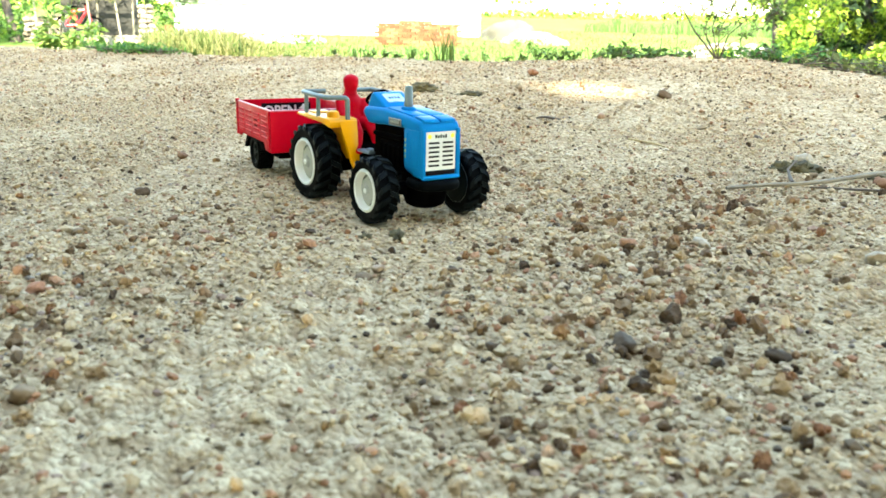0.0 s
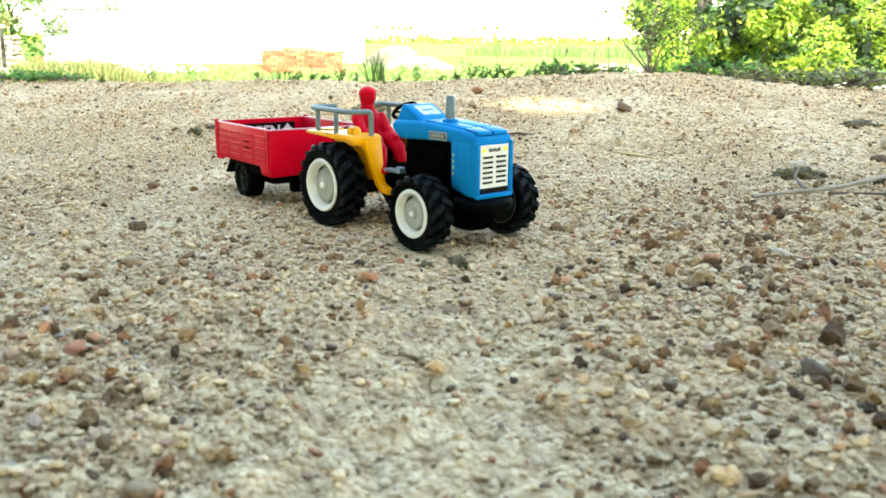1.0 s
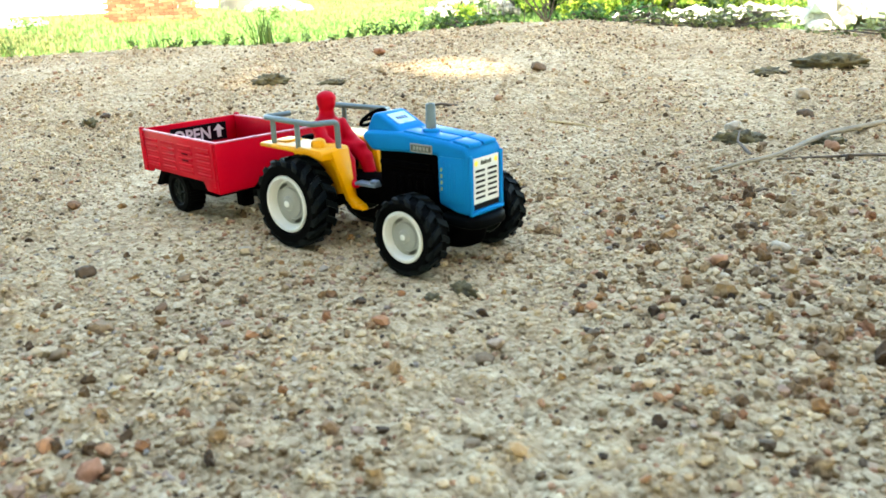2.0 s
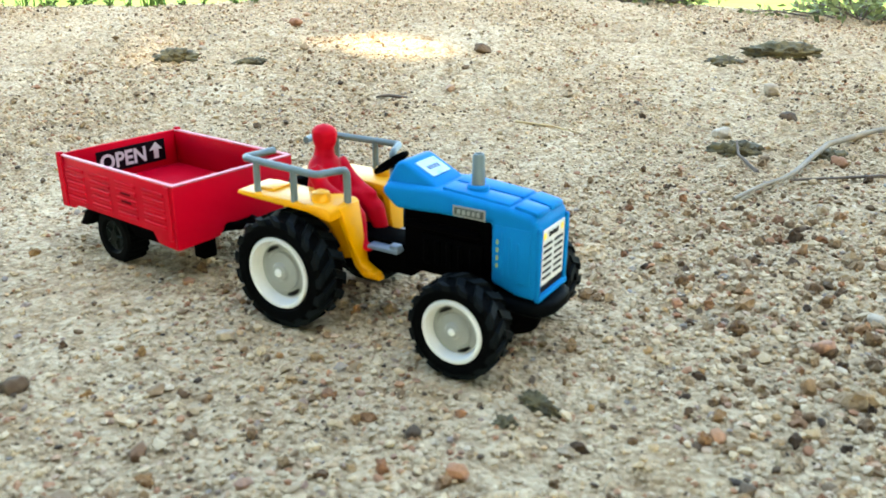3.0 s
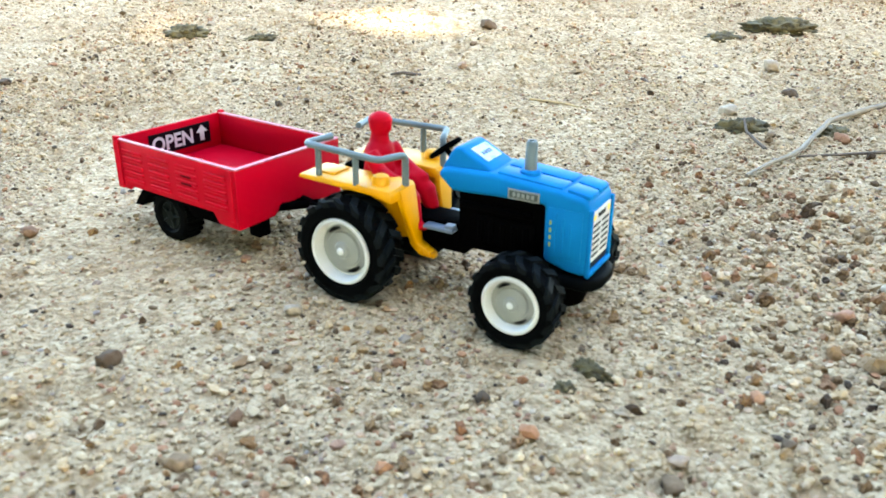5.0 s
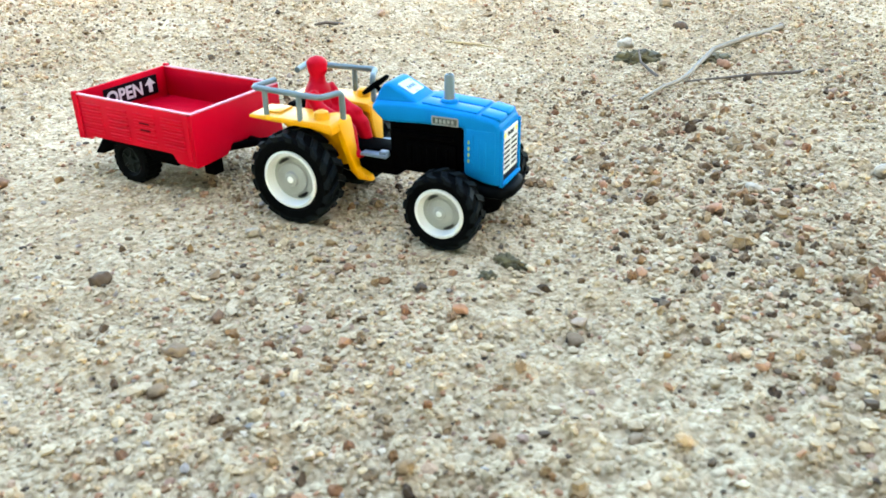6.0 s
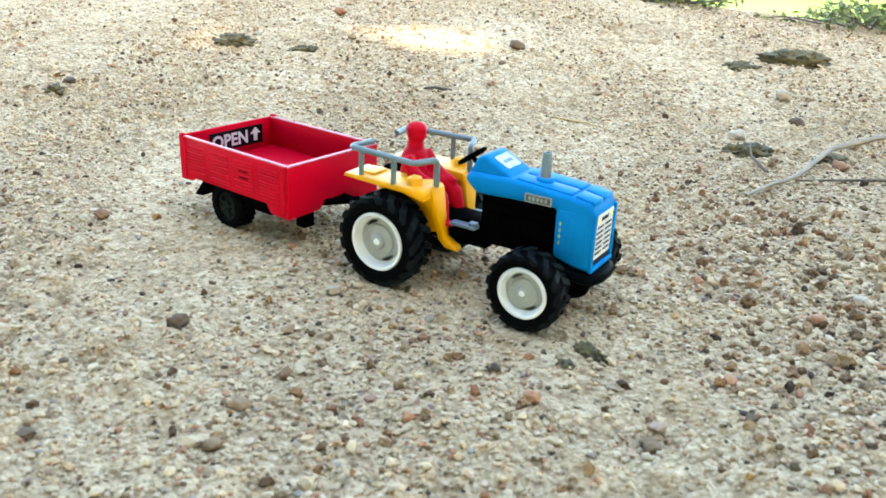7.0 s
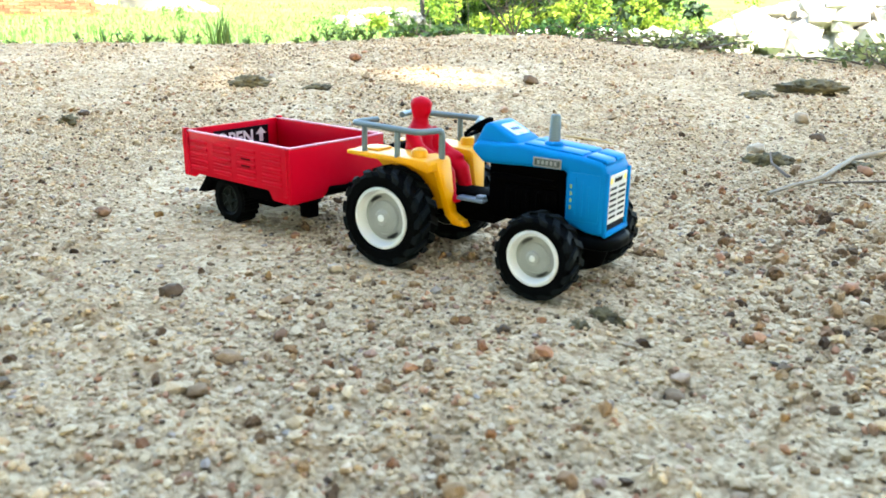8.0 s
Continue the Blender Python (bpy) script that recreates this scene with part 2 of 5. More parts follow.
M_GREYBAND = plain("grey_cement", (0.20, 0.20, 0.18), 0.9, 0.12, 2, 0.3, fine=40)
M_BRICK = island("clay_bricks", [(0.0, (0.07, 0.028, 0.0126)), (0.5, (0.119, 0.0525, 0.0238)), (1.0, (0.168, 0.091, 0.0455))], 0.9, 40, 0.4, by="object")
M_BRICKPOT = plain("fired_clay", (0.22, 0.09, 0.045), 0.85, 0.2, 8, 0.2, fine=60)
M_BROKEN = island("broken_brick", [(0.0, (0.084, 0.049, 0.028)), (0.5, (0.168, 0.105, 0.063)), (1.0, (0.252, 0.203, 0.147))], 0.9, 12, 0.4)
M_RUBBLE = island("pale_rubble", [(0.0, (0.1872, 0.1638, 0.1326)), (0.5, (0.2964, 0.2652, 0.2262)), (1.0, (0.39, 0.3666, 0.3276))], 0.9, 12, 0.5)
M_WALLSTONE = island("wall_stone", [(0.0, (0.08, 0.065, 0.05)), (0.4, (0.20, 0.17, 0.13)), (1.0, (0.38, 0.34, 0.28))], 0.9, 12, 0.5, by="object")
M_SOILPILE = plain("dark_earth", (0.055, 0.048, 0.036), 0.95, 0.3, 4, 0.5, fine=40)
# near-black colour for the shade inside the pole shelter
M_SHELTERSHADE = plain("shelter_shade_dark", (0.018, 0.016, 0.013), 0.95, 0.4, 12, 0.4, fine=60)
M_SANDPILE = plain("pale_sand", (0.168, 0.144, 0.096), 0.95, 0.15, 4, 0.3, fine=60)
M_CYCLE = plain("red_enamel", (0.50, 0.02, 0.03), 0.4, 0.1, 10, 0.0, fine=100)
M_BLUEDRUM = plain("sky_blue_plastic", (0.10, 0.38, 0.62), 0.4, 0.1, 4, 0.0, fine=60)
M_CLOD = plain("brown_dung_clod", (0.07, 0.054, 0.021), 0.95, 0.6, 120, 1.0, fine=420)
M_STICK = plain("grey_dead_wood", (0.17, 0.135, 0.095), 0.85, 0.3, 60, 0.5, fine=500)
M_STRAW = plain("dry_straw", (0.35, 0.252, 0.119), 0.8, 0.2, 80, 0.2, fine=500)


# ------------------------------------------------------------ building helpers
def mesh_of(name, bm, mat, k=1.0, smooth=30):
    if k != 1.0:
        bmesh.ops.scale(bm, vec=(k, k, k), verts=bm.verts)
    me = bpy.data.meshes.new(name)
    if smooth:
        lim = radians(smooth)
        for f in bm.faces:
            f.smooth = True
        for e in bm.edges:
            e.smooth = len(e.link_faces) == 2 and e.calc_face_angle(0.0) < lim
    bm.to_mesh(me)
    bm.free()
    for m in (mat if isinstance(mat, (list, tuple)) else [mat]):
        me.materials.append(m)
    return me


def part(name, bm, mat, parent, label="", k=0.001, smooth=35):
    """Links a bmesh, drawn in millimetres, as one mesh under a thing or a part."""
    ob = new(name, mesh_of(name, bm, mat, k, smooth))
    ob.parent = parent
    return tagged(ob, label)


def thing(name, label, category, m=None, group="", kind=""):
    ob = new(name)
    ob.empty_display_size = 0.02
    if m is not None:
        ob.matrix_basis = m
    return tagged(ob, label, category, group, kind)


def numpy_mesh(name, verts, faces, mat, smooth=False):
    """A large mesh from arrays of corners and of triangles or quads."""
    me = bpy.data.meshes.new(name)
    nf, w = faces.shape
    me.vertices.add(len(verts))
    me.vertices.foreach_set("co", np.ascontiguousarray(verts, dtype=np.float32).ravel())
    me.loops.add(nf * w)
    me.loops.foreach_set("vertex_index", np.ascontiguousarray(faces, dtype=np.int32).ravel())
    me.polygons.add(nf)
    me.polygons.foreach_set("loop_start", np.arange(0, nf * w, w, dtype=np.int32))
    me.polygons.foreach_set("use_smooth", np.full(nf, smooth))
    me.update(calc_edges=True)
    me.validate()
    me.materials.append(mat)
    return me


def box(bm, x0, x1, y0, y1, z0, z1, bev=0.6, seg=2):
    g = bmesh.ops.create_cube(bm, size=1.0)
    for v in g["verts"]:
        v.co = Vector((x0 + (v.co.x + 0.5) * (x1 - x0), y0 + (v.co.y + 0.5) * (y1 - y0), z0 + (v.co.z + 0.5) * (z1 - z0)))
    if bev:
        edges = list({e for v in g["verts"] for e in v.link_edges})
        bmesh.ops.bevel(bm, geom=edges, offset=bev, segments=seg, profile=0.5, affect="EDGES")
    return bm


def prism(bm, outline, y0, y1, bev=0.6, axis="y", seg=2):
    """An outline in two axes drawn out along the third."""
    def at(a, b, c):
        return (a, c, b) if axis == "y" else (c, a, b) if axis == "x" else (a, b, c)
    lo = [bm.verts.new(at(a, b, y0)) for a, b in outline]
    hi = [bm.verts.new(at(a, b, y1)) for a, b in outline]
    fs = [bm.faces.new(lo), bm.faces.new(hi[::-1])]
    for i in range(len(lo)):
        j = (i + 1) % len(lo)
        fs.append(bm.faces.new((lo[i], hi[i], hi[j], lo[j])))
    bmesh.ops.recalc_face_normals(bm, faces=fs)
    if bev:
        bmesh.ops.bevel(bm, geom=list({e for f in fs for e in f.edges}), offset=bev, segments=seg, profile=0.5, affect="EDGES")
    return bm


def lathe(bm, profile, seg=40, centre=(0, 0, 0), axis="y", ring_shaped=False):
    """A closed or open profile of (radius, along) turned about an axis."""
    rings = []
    for r, a in profile:
        ring = []
        for i in range(seg):
            c, s = math.cos(2 * math.pi * i / seg) * r, math.sin(2 * math.pi * i / seg) * r
            p = (c, a, s) if axis == "y" else (c, s, a)
            ring.append(bm.verts.new(Vector(p) + Vector(centre)))
        rings.append(ring)
    fs = []
    for a, b in zip(rings, rings[1:]):
        for i in range(seg):
            j = (i + 1) % seg
            fs.append(bm.faces.new((a[i], a[j], b[j], b[i])))
    if ring_shaped:
        for i in range(seg):
            j = (i + 1) % seg
            fs.append(bm.faces.new((rings[-1][i], rings[-1][j], rings[0][j], rings[0][i])))
    else:
        for ring in (rings[0], rings[-1]):
            fs.append(bm.faces.new(ring))
    bmesh.ops.recalc_face_normals(bm, faces=fs)
    return bm


def tube(bm, points, r, seg=10, taper=None):
    """A round bar through points, with mitred bends."""
    pts = [Vector(p) for p in points]
    rings = []
    side = None
    for i, p in enumerate(pts):
        d = ((pts[min(i + 1, len(pts) - 1)] - p).normalized() + (p - pts[max(i - 1, 0)]).normalized()).normalized()
        if side is None:
            side = d.orthogonal().normalized()
        side = (side - d * side.dot(d)).normalized()
        up = d.cross(side)
        rr = r if taper is None else r * taper[i]
        rings.append([bm.verts.new(p + (side * math.cos(2 * math.pi * k / seg) + up * math.sin(2 * math.pi * k / seg)) * rr) for k in range(seg)])
    fs = []
    for a, b in zip(rings, rings[1:]):
        for i in range(seg):
            j = (i + 1) % seg
            fs.append(bm.faces.new((a[i], a[j], b[j], b[i])))
    fs += [bm.faces.new(rings[0]), bm.faces.new(rings[-1])]
    bmesh.ops.recalc_face_normals(bm, faces=fs)
    return bm


def bend(points, r=3.0, n=4):
    """Points of a line with its corners rounded."""
    pts = [Vector(p) for p in points]
    out = [pts[0]]
    for a, b, c in zip(pts, pts[1:], pts[2:]):
        u, v = (a - b), (c - b)
        q = min(r, u.length * 0.45, v.length * 0.45)
        p0, p1 = b + u.normalized() * q, b + v.normalized() * q
        for i in range(n + 1):
            s = i / n
            out.append(p0 * (1 - s) ** 2 + b * 2 * s * (1 - s) + p1 * s * s)
    return out + [pts[-1]]


def letters(text, size):
    """Flat letters of the built-in font as a bmesh in the xy plane."""
    cu = bpy.data.curves.new("letters", "FONT")
    cu.body, cu.size, cu.extrude, cu.resolution_u, cu.offset = text, size, 0.05, 3, 0.028 * size
    ob = new("letters", cu)
    me = bpy.data.meshes.new_from_object(ob.evaluated_get(bpy.context.evaluated_depsgraph_get()))
    bm = bmesh.new()
    bm.from_mesh(me)
    bpy.data.objects.remove(ob)
    bpy.data.curves.remove(cu)
    bpy.data.meshes.remove(me)
    return bm


# ------------------------------------------------------------ the ground
AHEAD = heading(35.0)
ACROSS = Vector((AHEAD.y, -AHEAD.x, 0))
EDGE, FIELD_Z = 1.15, -0.65


def along(x, y):
    return x * AHEAD.x + y * AHEAD.y, x * ACROSS.x + y * ACROSS.y


def smooth_np(a, b, v):
    t = np.clip((v - a) / (b - a), 0, 1)
    return t * t * (3 - 2 * t)


def edge_at(q):
    return EDGE - 0.20 * smooth_np(0.45, 1.1, q) + 0.06 * np.sin(q * 1.7 + 0.5) + 0.03 * np.sin(q * 5.3) + 0.012 * np.sin(q * 17.0 + 1)


def grain_noise(x, y, step, seed):
    """Smooth lattice noise from -1 to 1 on a plan, one bump every step metres."""
    u, v = x / step, y / step
    i, j = np.floor(u), np.floor(v)
    a, b = u - i, v - j
    a, b = a * a * (3 - 2 * a), b * b * (3 - 2 * b)

    def corner(p, q):
        h = np.sin(p * 127.1 + q * 311.7 + seed * 74.7) * 43758.5453
        return 2 * (h - np.floor(h)) - 1
    return (corner(i, j) * (1 - a) + corner(i + 1, j) * a) * (1 - b) + (corner(i, j + 1) * (1 - a) + corner(i + 1, j + 1) * a) * b


def ground_z(x, y):
    """Height of the ground: a gravel bank that rises a little to its rim and falls to the meadow."""
    x, y = np.asarray(x, float), np.asarray(y, float)
    s, q = along(x, y)
    r = np.hypot(x - 0.04, y)
    bumps = 0.0035 * np.sin(x * 9 + 1.3 * np.sin(y * 7)) * np.sin(y * 11 + 0.7) + 0.0018 * np.sin(x * 31 + y * 17) * np.sin(y * 29 - x * 11)
    lumps = 0.0
    for i, (k, th) in enumerate(((210, 0.3), (260, 1.4), (330, 2.3), (170, 2.9), (410, 0.9), (140, 1.9))):
        lumps = lumps + np.sin(x * k * math.cos(th) + y * k * math.sin(th) + i * 1.7 + 1.5 * np.sin(x * 23 + i) + 1.5 * np.sin(y * 27 - i))
    bumps = bumps + 0.0011 * lumps * (0.35 + 0.65 * smooth_np(-0.4, 0.6, np.sin(x * 13 + 2 * np.sin(y * 9)) + np.sin(y * 17 - 1)))
    crest = 0.028 + 0.028 * np.exp(-((q - 0.15) / 0.45) ** 2) - 0.018 * smooth_np(0.55, 1.1, q)
    clear = smooth_np(0.10, 0.22, np.hypot(x * 0.75 + 0.02, y * 1.6))
    patch = 0.55 + 0.45 * grain_noise(x, y, 0.09, 4)
    crumbs = (0.0022 * grain_noise(x, y, 0.017, 1) + 0.0016 * grain_noise(x * 0.8 + y * 0.6, y * 0.8 - x * 0.6, 0.0085, 2)) * patch * (0.35 + 0.65 * clear) * (1 - smooth_np(1.6, 2.2, np.hypot(s, q)))
    top = crest * smooth_np(0.25, 1.15, s) + bumps * clear + crumbs - 0.0005
    rim = 0.009 * np.exp(-((s - edge_at(q) + 0.05) / 0.07) ** 2) * (0.6 + 0.4 * np.sin(q * 9))
    far = smooth_np(0.0, 1.6, s - edge_at(q))
    low = FIELD_Z + 0.05 * np.sin(x * 0.35) * np.sin(y * 0.27)
    return (top + rim) * (1 - far) + low * far


def patchy(xy):
    """How thickly the stones lie: in drifts, with bare sandy ground between them."""
    x, y = xy[:, 0], xy[:, 1]
    return 0.5 + 0.28 * np.sin(x * 7.1 + 2.0 * np.sin(y * 4.3)) * np.sin(y * 8.7 + 1.1) + 0.22 * np.sin(x * 19 + y * 13 + 2.0)


def build_ground():
    # a fine square near the middle that widens step by step to the horizon, along and across the bank
    def steps(fine, step, out):
        v, a, d = [], 0.0, step
        while a < 0.62:
            v.append(a)
            a += 0.0042
        while a < 1.3:
            v.append(a)
            a += 0.0085
        while a < fine:
            v.append(a)
            a += d
        while a < out:
            v.append(a)
            d *= 1.22
            a += d
        return np.array(v + [out])
    p = steps(2.2, 0.03, 4000.0)
    line = np.concatenate([-p[:0:-1], p])
    S, Q = np.meshgrid(line, line, indexing="ij")
    X, Y = S * AHEAD.x + Q * ACROSS.x, S * AHEAD.y + Q * ACROSS.y
    verts = np.stack([X, Y, ground_z(X, Y)], -1).reshape(-1, 3)
    n = len(line)
    i = np.arange(n * n).reshape(n, n)
    faces = np.stack([i[:-1, :-1], i[:-1, 1:], i[1:, 1:], i[1:, :-1]], -1).reshape(-1, 4)
    me = numpy_mesh("ground", verts, faces[:, ::-1], M_BED, True)
    me.materials.append(M_FIELD)
    c = verts[faces].mean(1)
    s, q = along(c[:, 0], c[:, 1])
    mask = me.attributes.new("drift", "FLOAT", "POINT")
    mask.data.foreach_set("value", np.clip(1.6 * patchy(verts[:, :2]) - 0.25, 0, 1).astype(np.float32))
    me.polygons.foreach_set("material_index", (s > edge_at(q) + 0.35).astype(np.int32))
    return tagged(new("ground", me), "pale sandy gravel bank with a green meadow beyond its rim", "ground", kind="structure")


build_ground()
RNG = np.random.default_rng(7)

ICO_V, ICO_F = None, None


def ico(fineness=1):
    bm = bmesh.new()
    bmesh.ops.create_icosphere(bm, subdivisions=fineness, radius=1.0)
    v = np.array([tuple(a.co) for a in bm.verts])
    f = np.array([[a.index for a in g.verts] for g in bm.faces])
    bm.free()
    return v, f


ICO_V, ICO_F = ico()
ICO2_V, ICO2_F = ico(2)


OCT_V = np.array([(1, 0, 0), (-1, 0, 0), (0, 1, 0), (0, -1, 0), (0, 0, 1), (0, 0, -1)], float)
OCT_F = np.array([(0, 2, 4), (2, 1, 4), (1, 3, 4), (3, 0, 4), (2, 0, 5), (1, 2, 5), (3, 1, 5), (0, 3, 5)])


def scatter_pebbles(name, xy, size, label, base=(ICO_V, ICO_F), mat=M_PEBBLE, rough=0.28, tall=(0.4, 0.75)):
    """Many small angular stones in one mesh, half sunk into the ground."""
    n = len(xy)
    ICO_V, ICO_F = base
    nv = len(ICO_V)
    shape = ICO_V[None] * (1 + RNG.uniform(-rough, rough, (n, nv, 1)))
    shape = shape * (size[:, None] * np.stack([RNG.uniform(0.7, 1.25, n), RNG.uniform(0.6, 1.0, n), RNG.uniform(tall[0], tall[1], n)], 1))[:, None]
    a = RNG.uniform(0, 2 * np.pi, n)
    c, s = np.cos(a)[:, None], np.sin(a)[:, None]
    x, y, z = shape[..., 0], shape[..., 1], shape[..., 2]
    tilt = RNG.normal(0, 0.3, (n, 1))
    x, z = x * np.cos(tilt) - z * np.sin(tilt), x * np.sin(tilt) + z * np.cos(tilt)
    wx, wy = x * c - y * s + xy[:, :1], x * s + y * c + xy[:, 1:]
    wz = z + (ground_z(xy[:, 0], xy[:, 1]) + size * RNG.uniform(-0.15, 0.55, n))[:, None]
    verts = np.stack([wx, wy, wz], -1).reshape(-1, 3)
    faces = (ICO_F[None] + (np.arange(n) * nv)[:, None, None]).reshape(-1, 3)
    me = numpy_mesh(name, verts, faces, mat, False)
    return tagged(new(name, me), label, "gravel", kind="stuff")


def under_tractor(xy):
    """Where tyres stand, so that no stone pokes into them."""
    hit = np.zeros(len(xy), bool)
    for x, y, a, b in ((0, -31, 20, 15), (0, 35, 20, 15), (95, -34, 17, 13), (95, 38, 17, 13), (-134, -20, 14, 11), (-128, 38, 14, 11)):
        hit |= (np.abs(xy[:, 0] - x / 1000) < a / 1000) & (np.abs(xy[:, 1] - y / 1000) < b / 1000)
    return hit


def spread(n, s0, s1, q0, q1, bare=1.0):
    s, q = RNG.uniform(s0, s1, n), RNG.uniform(q0, q1, n)
    xy = np.stack([s * AHEAD.x + q * ACROSS.x, s * AHEAD.y + q * ACROSS.y], 1)
    keep = (RNG.uniform(0, 1, n) < bare * np.clip(1.9 * patchy(xy) - 0.25, 0.26, 1)) & ~under_tractor(xy) & (s < edge_at(q) + 0.02)
    return xy[keep]


near = spread(78000, -0.55, 0.45, -0.75, 0.6)
scatter_pebbles("gravel", near, 0.0007 + RNG.lognormal(-7.05, 0.45, len(near)), "fine pale gravel of mixed beige, grey and rust grains")
sand = spread(130000, -0.55, 0.45, -0.75, 0.6, 1.1)
scatter_pebbles("coarse_sand", sand, 0.0007 + RNG.lognormal(-7.4, 0.4, len(sand)), "coarse pale sand between the gravel", (OCT_V, OCT_F))
farther = spread(70000, 0.4, 1.25, -1.5, 1.2)
scatter_pebbles("gravel", farther, 0.0010 + RNG.lognormal(-6.8, 0.5, len(farther)), "coarse pale gravel spread up to the rim of the bank", (OCT_V, OCT_F))
lumps_xy = spread(90000, -0.5, 1.2, -1.3, 1.1)
coarse = spread(12500, -0.62, 0.40, -0.12, 0.70)
coarse = coarse[RNG.uniform(0, 1, len(coarse)) < 0.12 + 0.88 * smooth_np(0.10, 0.26, coarse[:, 0])]
scatter_pebbles("gravel", coarse, 0.0011 + RNG.lognormal(-6.9, 0.5, len(coarse)).clip(0, 0.0026), "coarse mixed beige, rust and grey gravel before the tractor", rough=0.36, tall=(0.55, 0.95))
# thick towards the tractor's nose, thin on the trodden sand beside it
trodden = 1 - 0.72 * (1 - smooth_np(0.10, 0.26, lumps_xy[:, 0])) * (1 - smooth_np(-0.06, 0.16, lumps_xy[:, 1]))
kept = RNG.uniform(0, 1, len(lumps_xy)) < (0.10 + patchy(lumps_xy) ** 1.9 * 0.62) * trodden * (0.7 + 0.3 * smooth_np(-0.25, 0.05, along(lumps_xy[:, 0], lumps_xy[:, 1])[0]))
lumps_xy, trodden = lumps_xy[kept], trodden[kept]
lumps_r = np.minimum(0.0010 + RNG.lognormal(-6.75, 0.55, len(lumps_xy)), 0.0050 * (0.45 + 0.55 * trodden))
lumps_r *= 1 - 0.42 * smooth_np(0.05, 0.30, along(lumps_xy[:, 0], lumps_xy[:, 1])[0])
more_xy = spread(2200, -0.62, 0.25, -0.10, 0.60)
more_xy = more_xy[RNG.uniform(0, 1, len(more_xy)) < 0.04 + patchy(more_xy) ** 2.6]
lumps_xy, lumps_r = np.concatenate([lumps_xy, more_xy]), np.concatenate([lumps_r, RNG.uniform(0.0012, 0.0031, len(more_xy))])
lumps_r = np.minimum(lumps_r, 0.0026 + 0.0024 * smooth_np(-0.45, -0.15, along(lumps_xy[:, 0], lumps_xy[:, 1])[0]))
big = lumps_r > 0.0021
scatter_pebbles("earth_lumps", lumps_xy[~big], lumps_r[~big], "small brown crumbs of earth strewn on the gravel", mat=M_LUMP, rough=0.55, tall=(0.6, 1.2))
scatter_pebbles("earth_lumps", lumps_xy[big], lumps_r[big] * 1.02, "rough brown lumps of earth and stone strewn on the gravel", (ICO2_V, ICO2_F), M_CLODLET, 0.38, (0.7, 1.25))


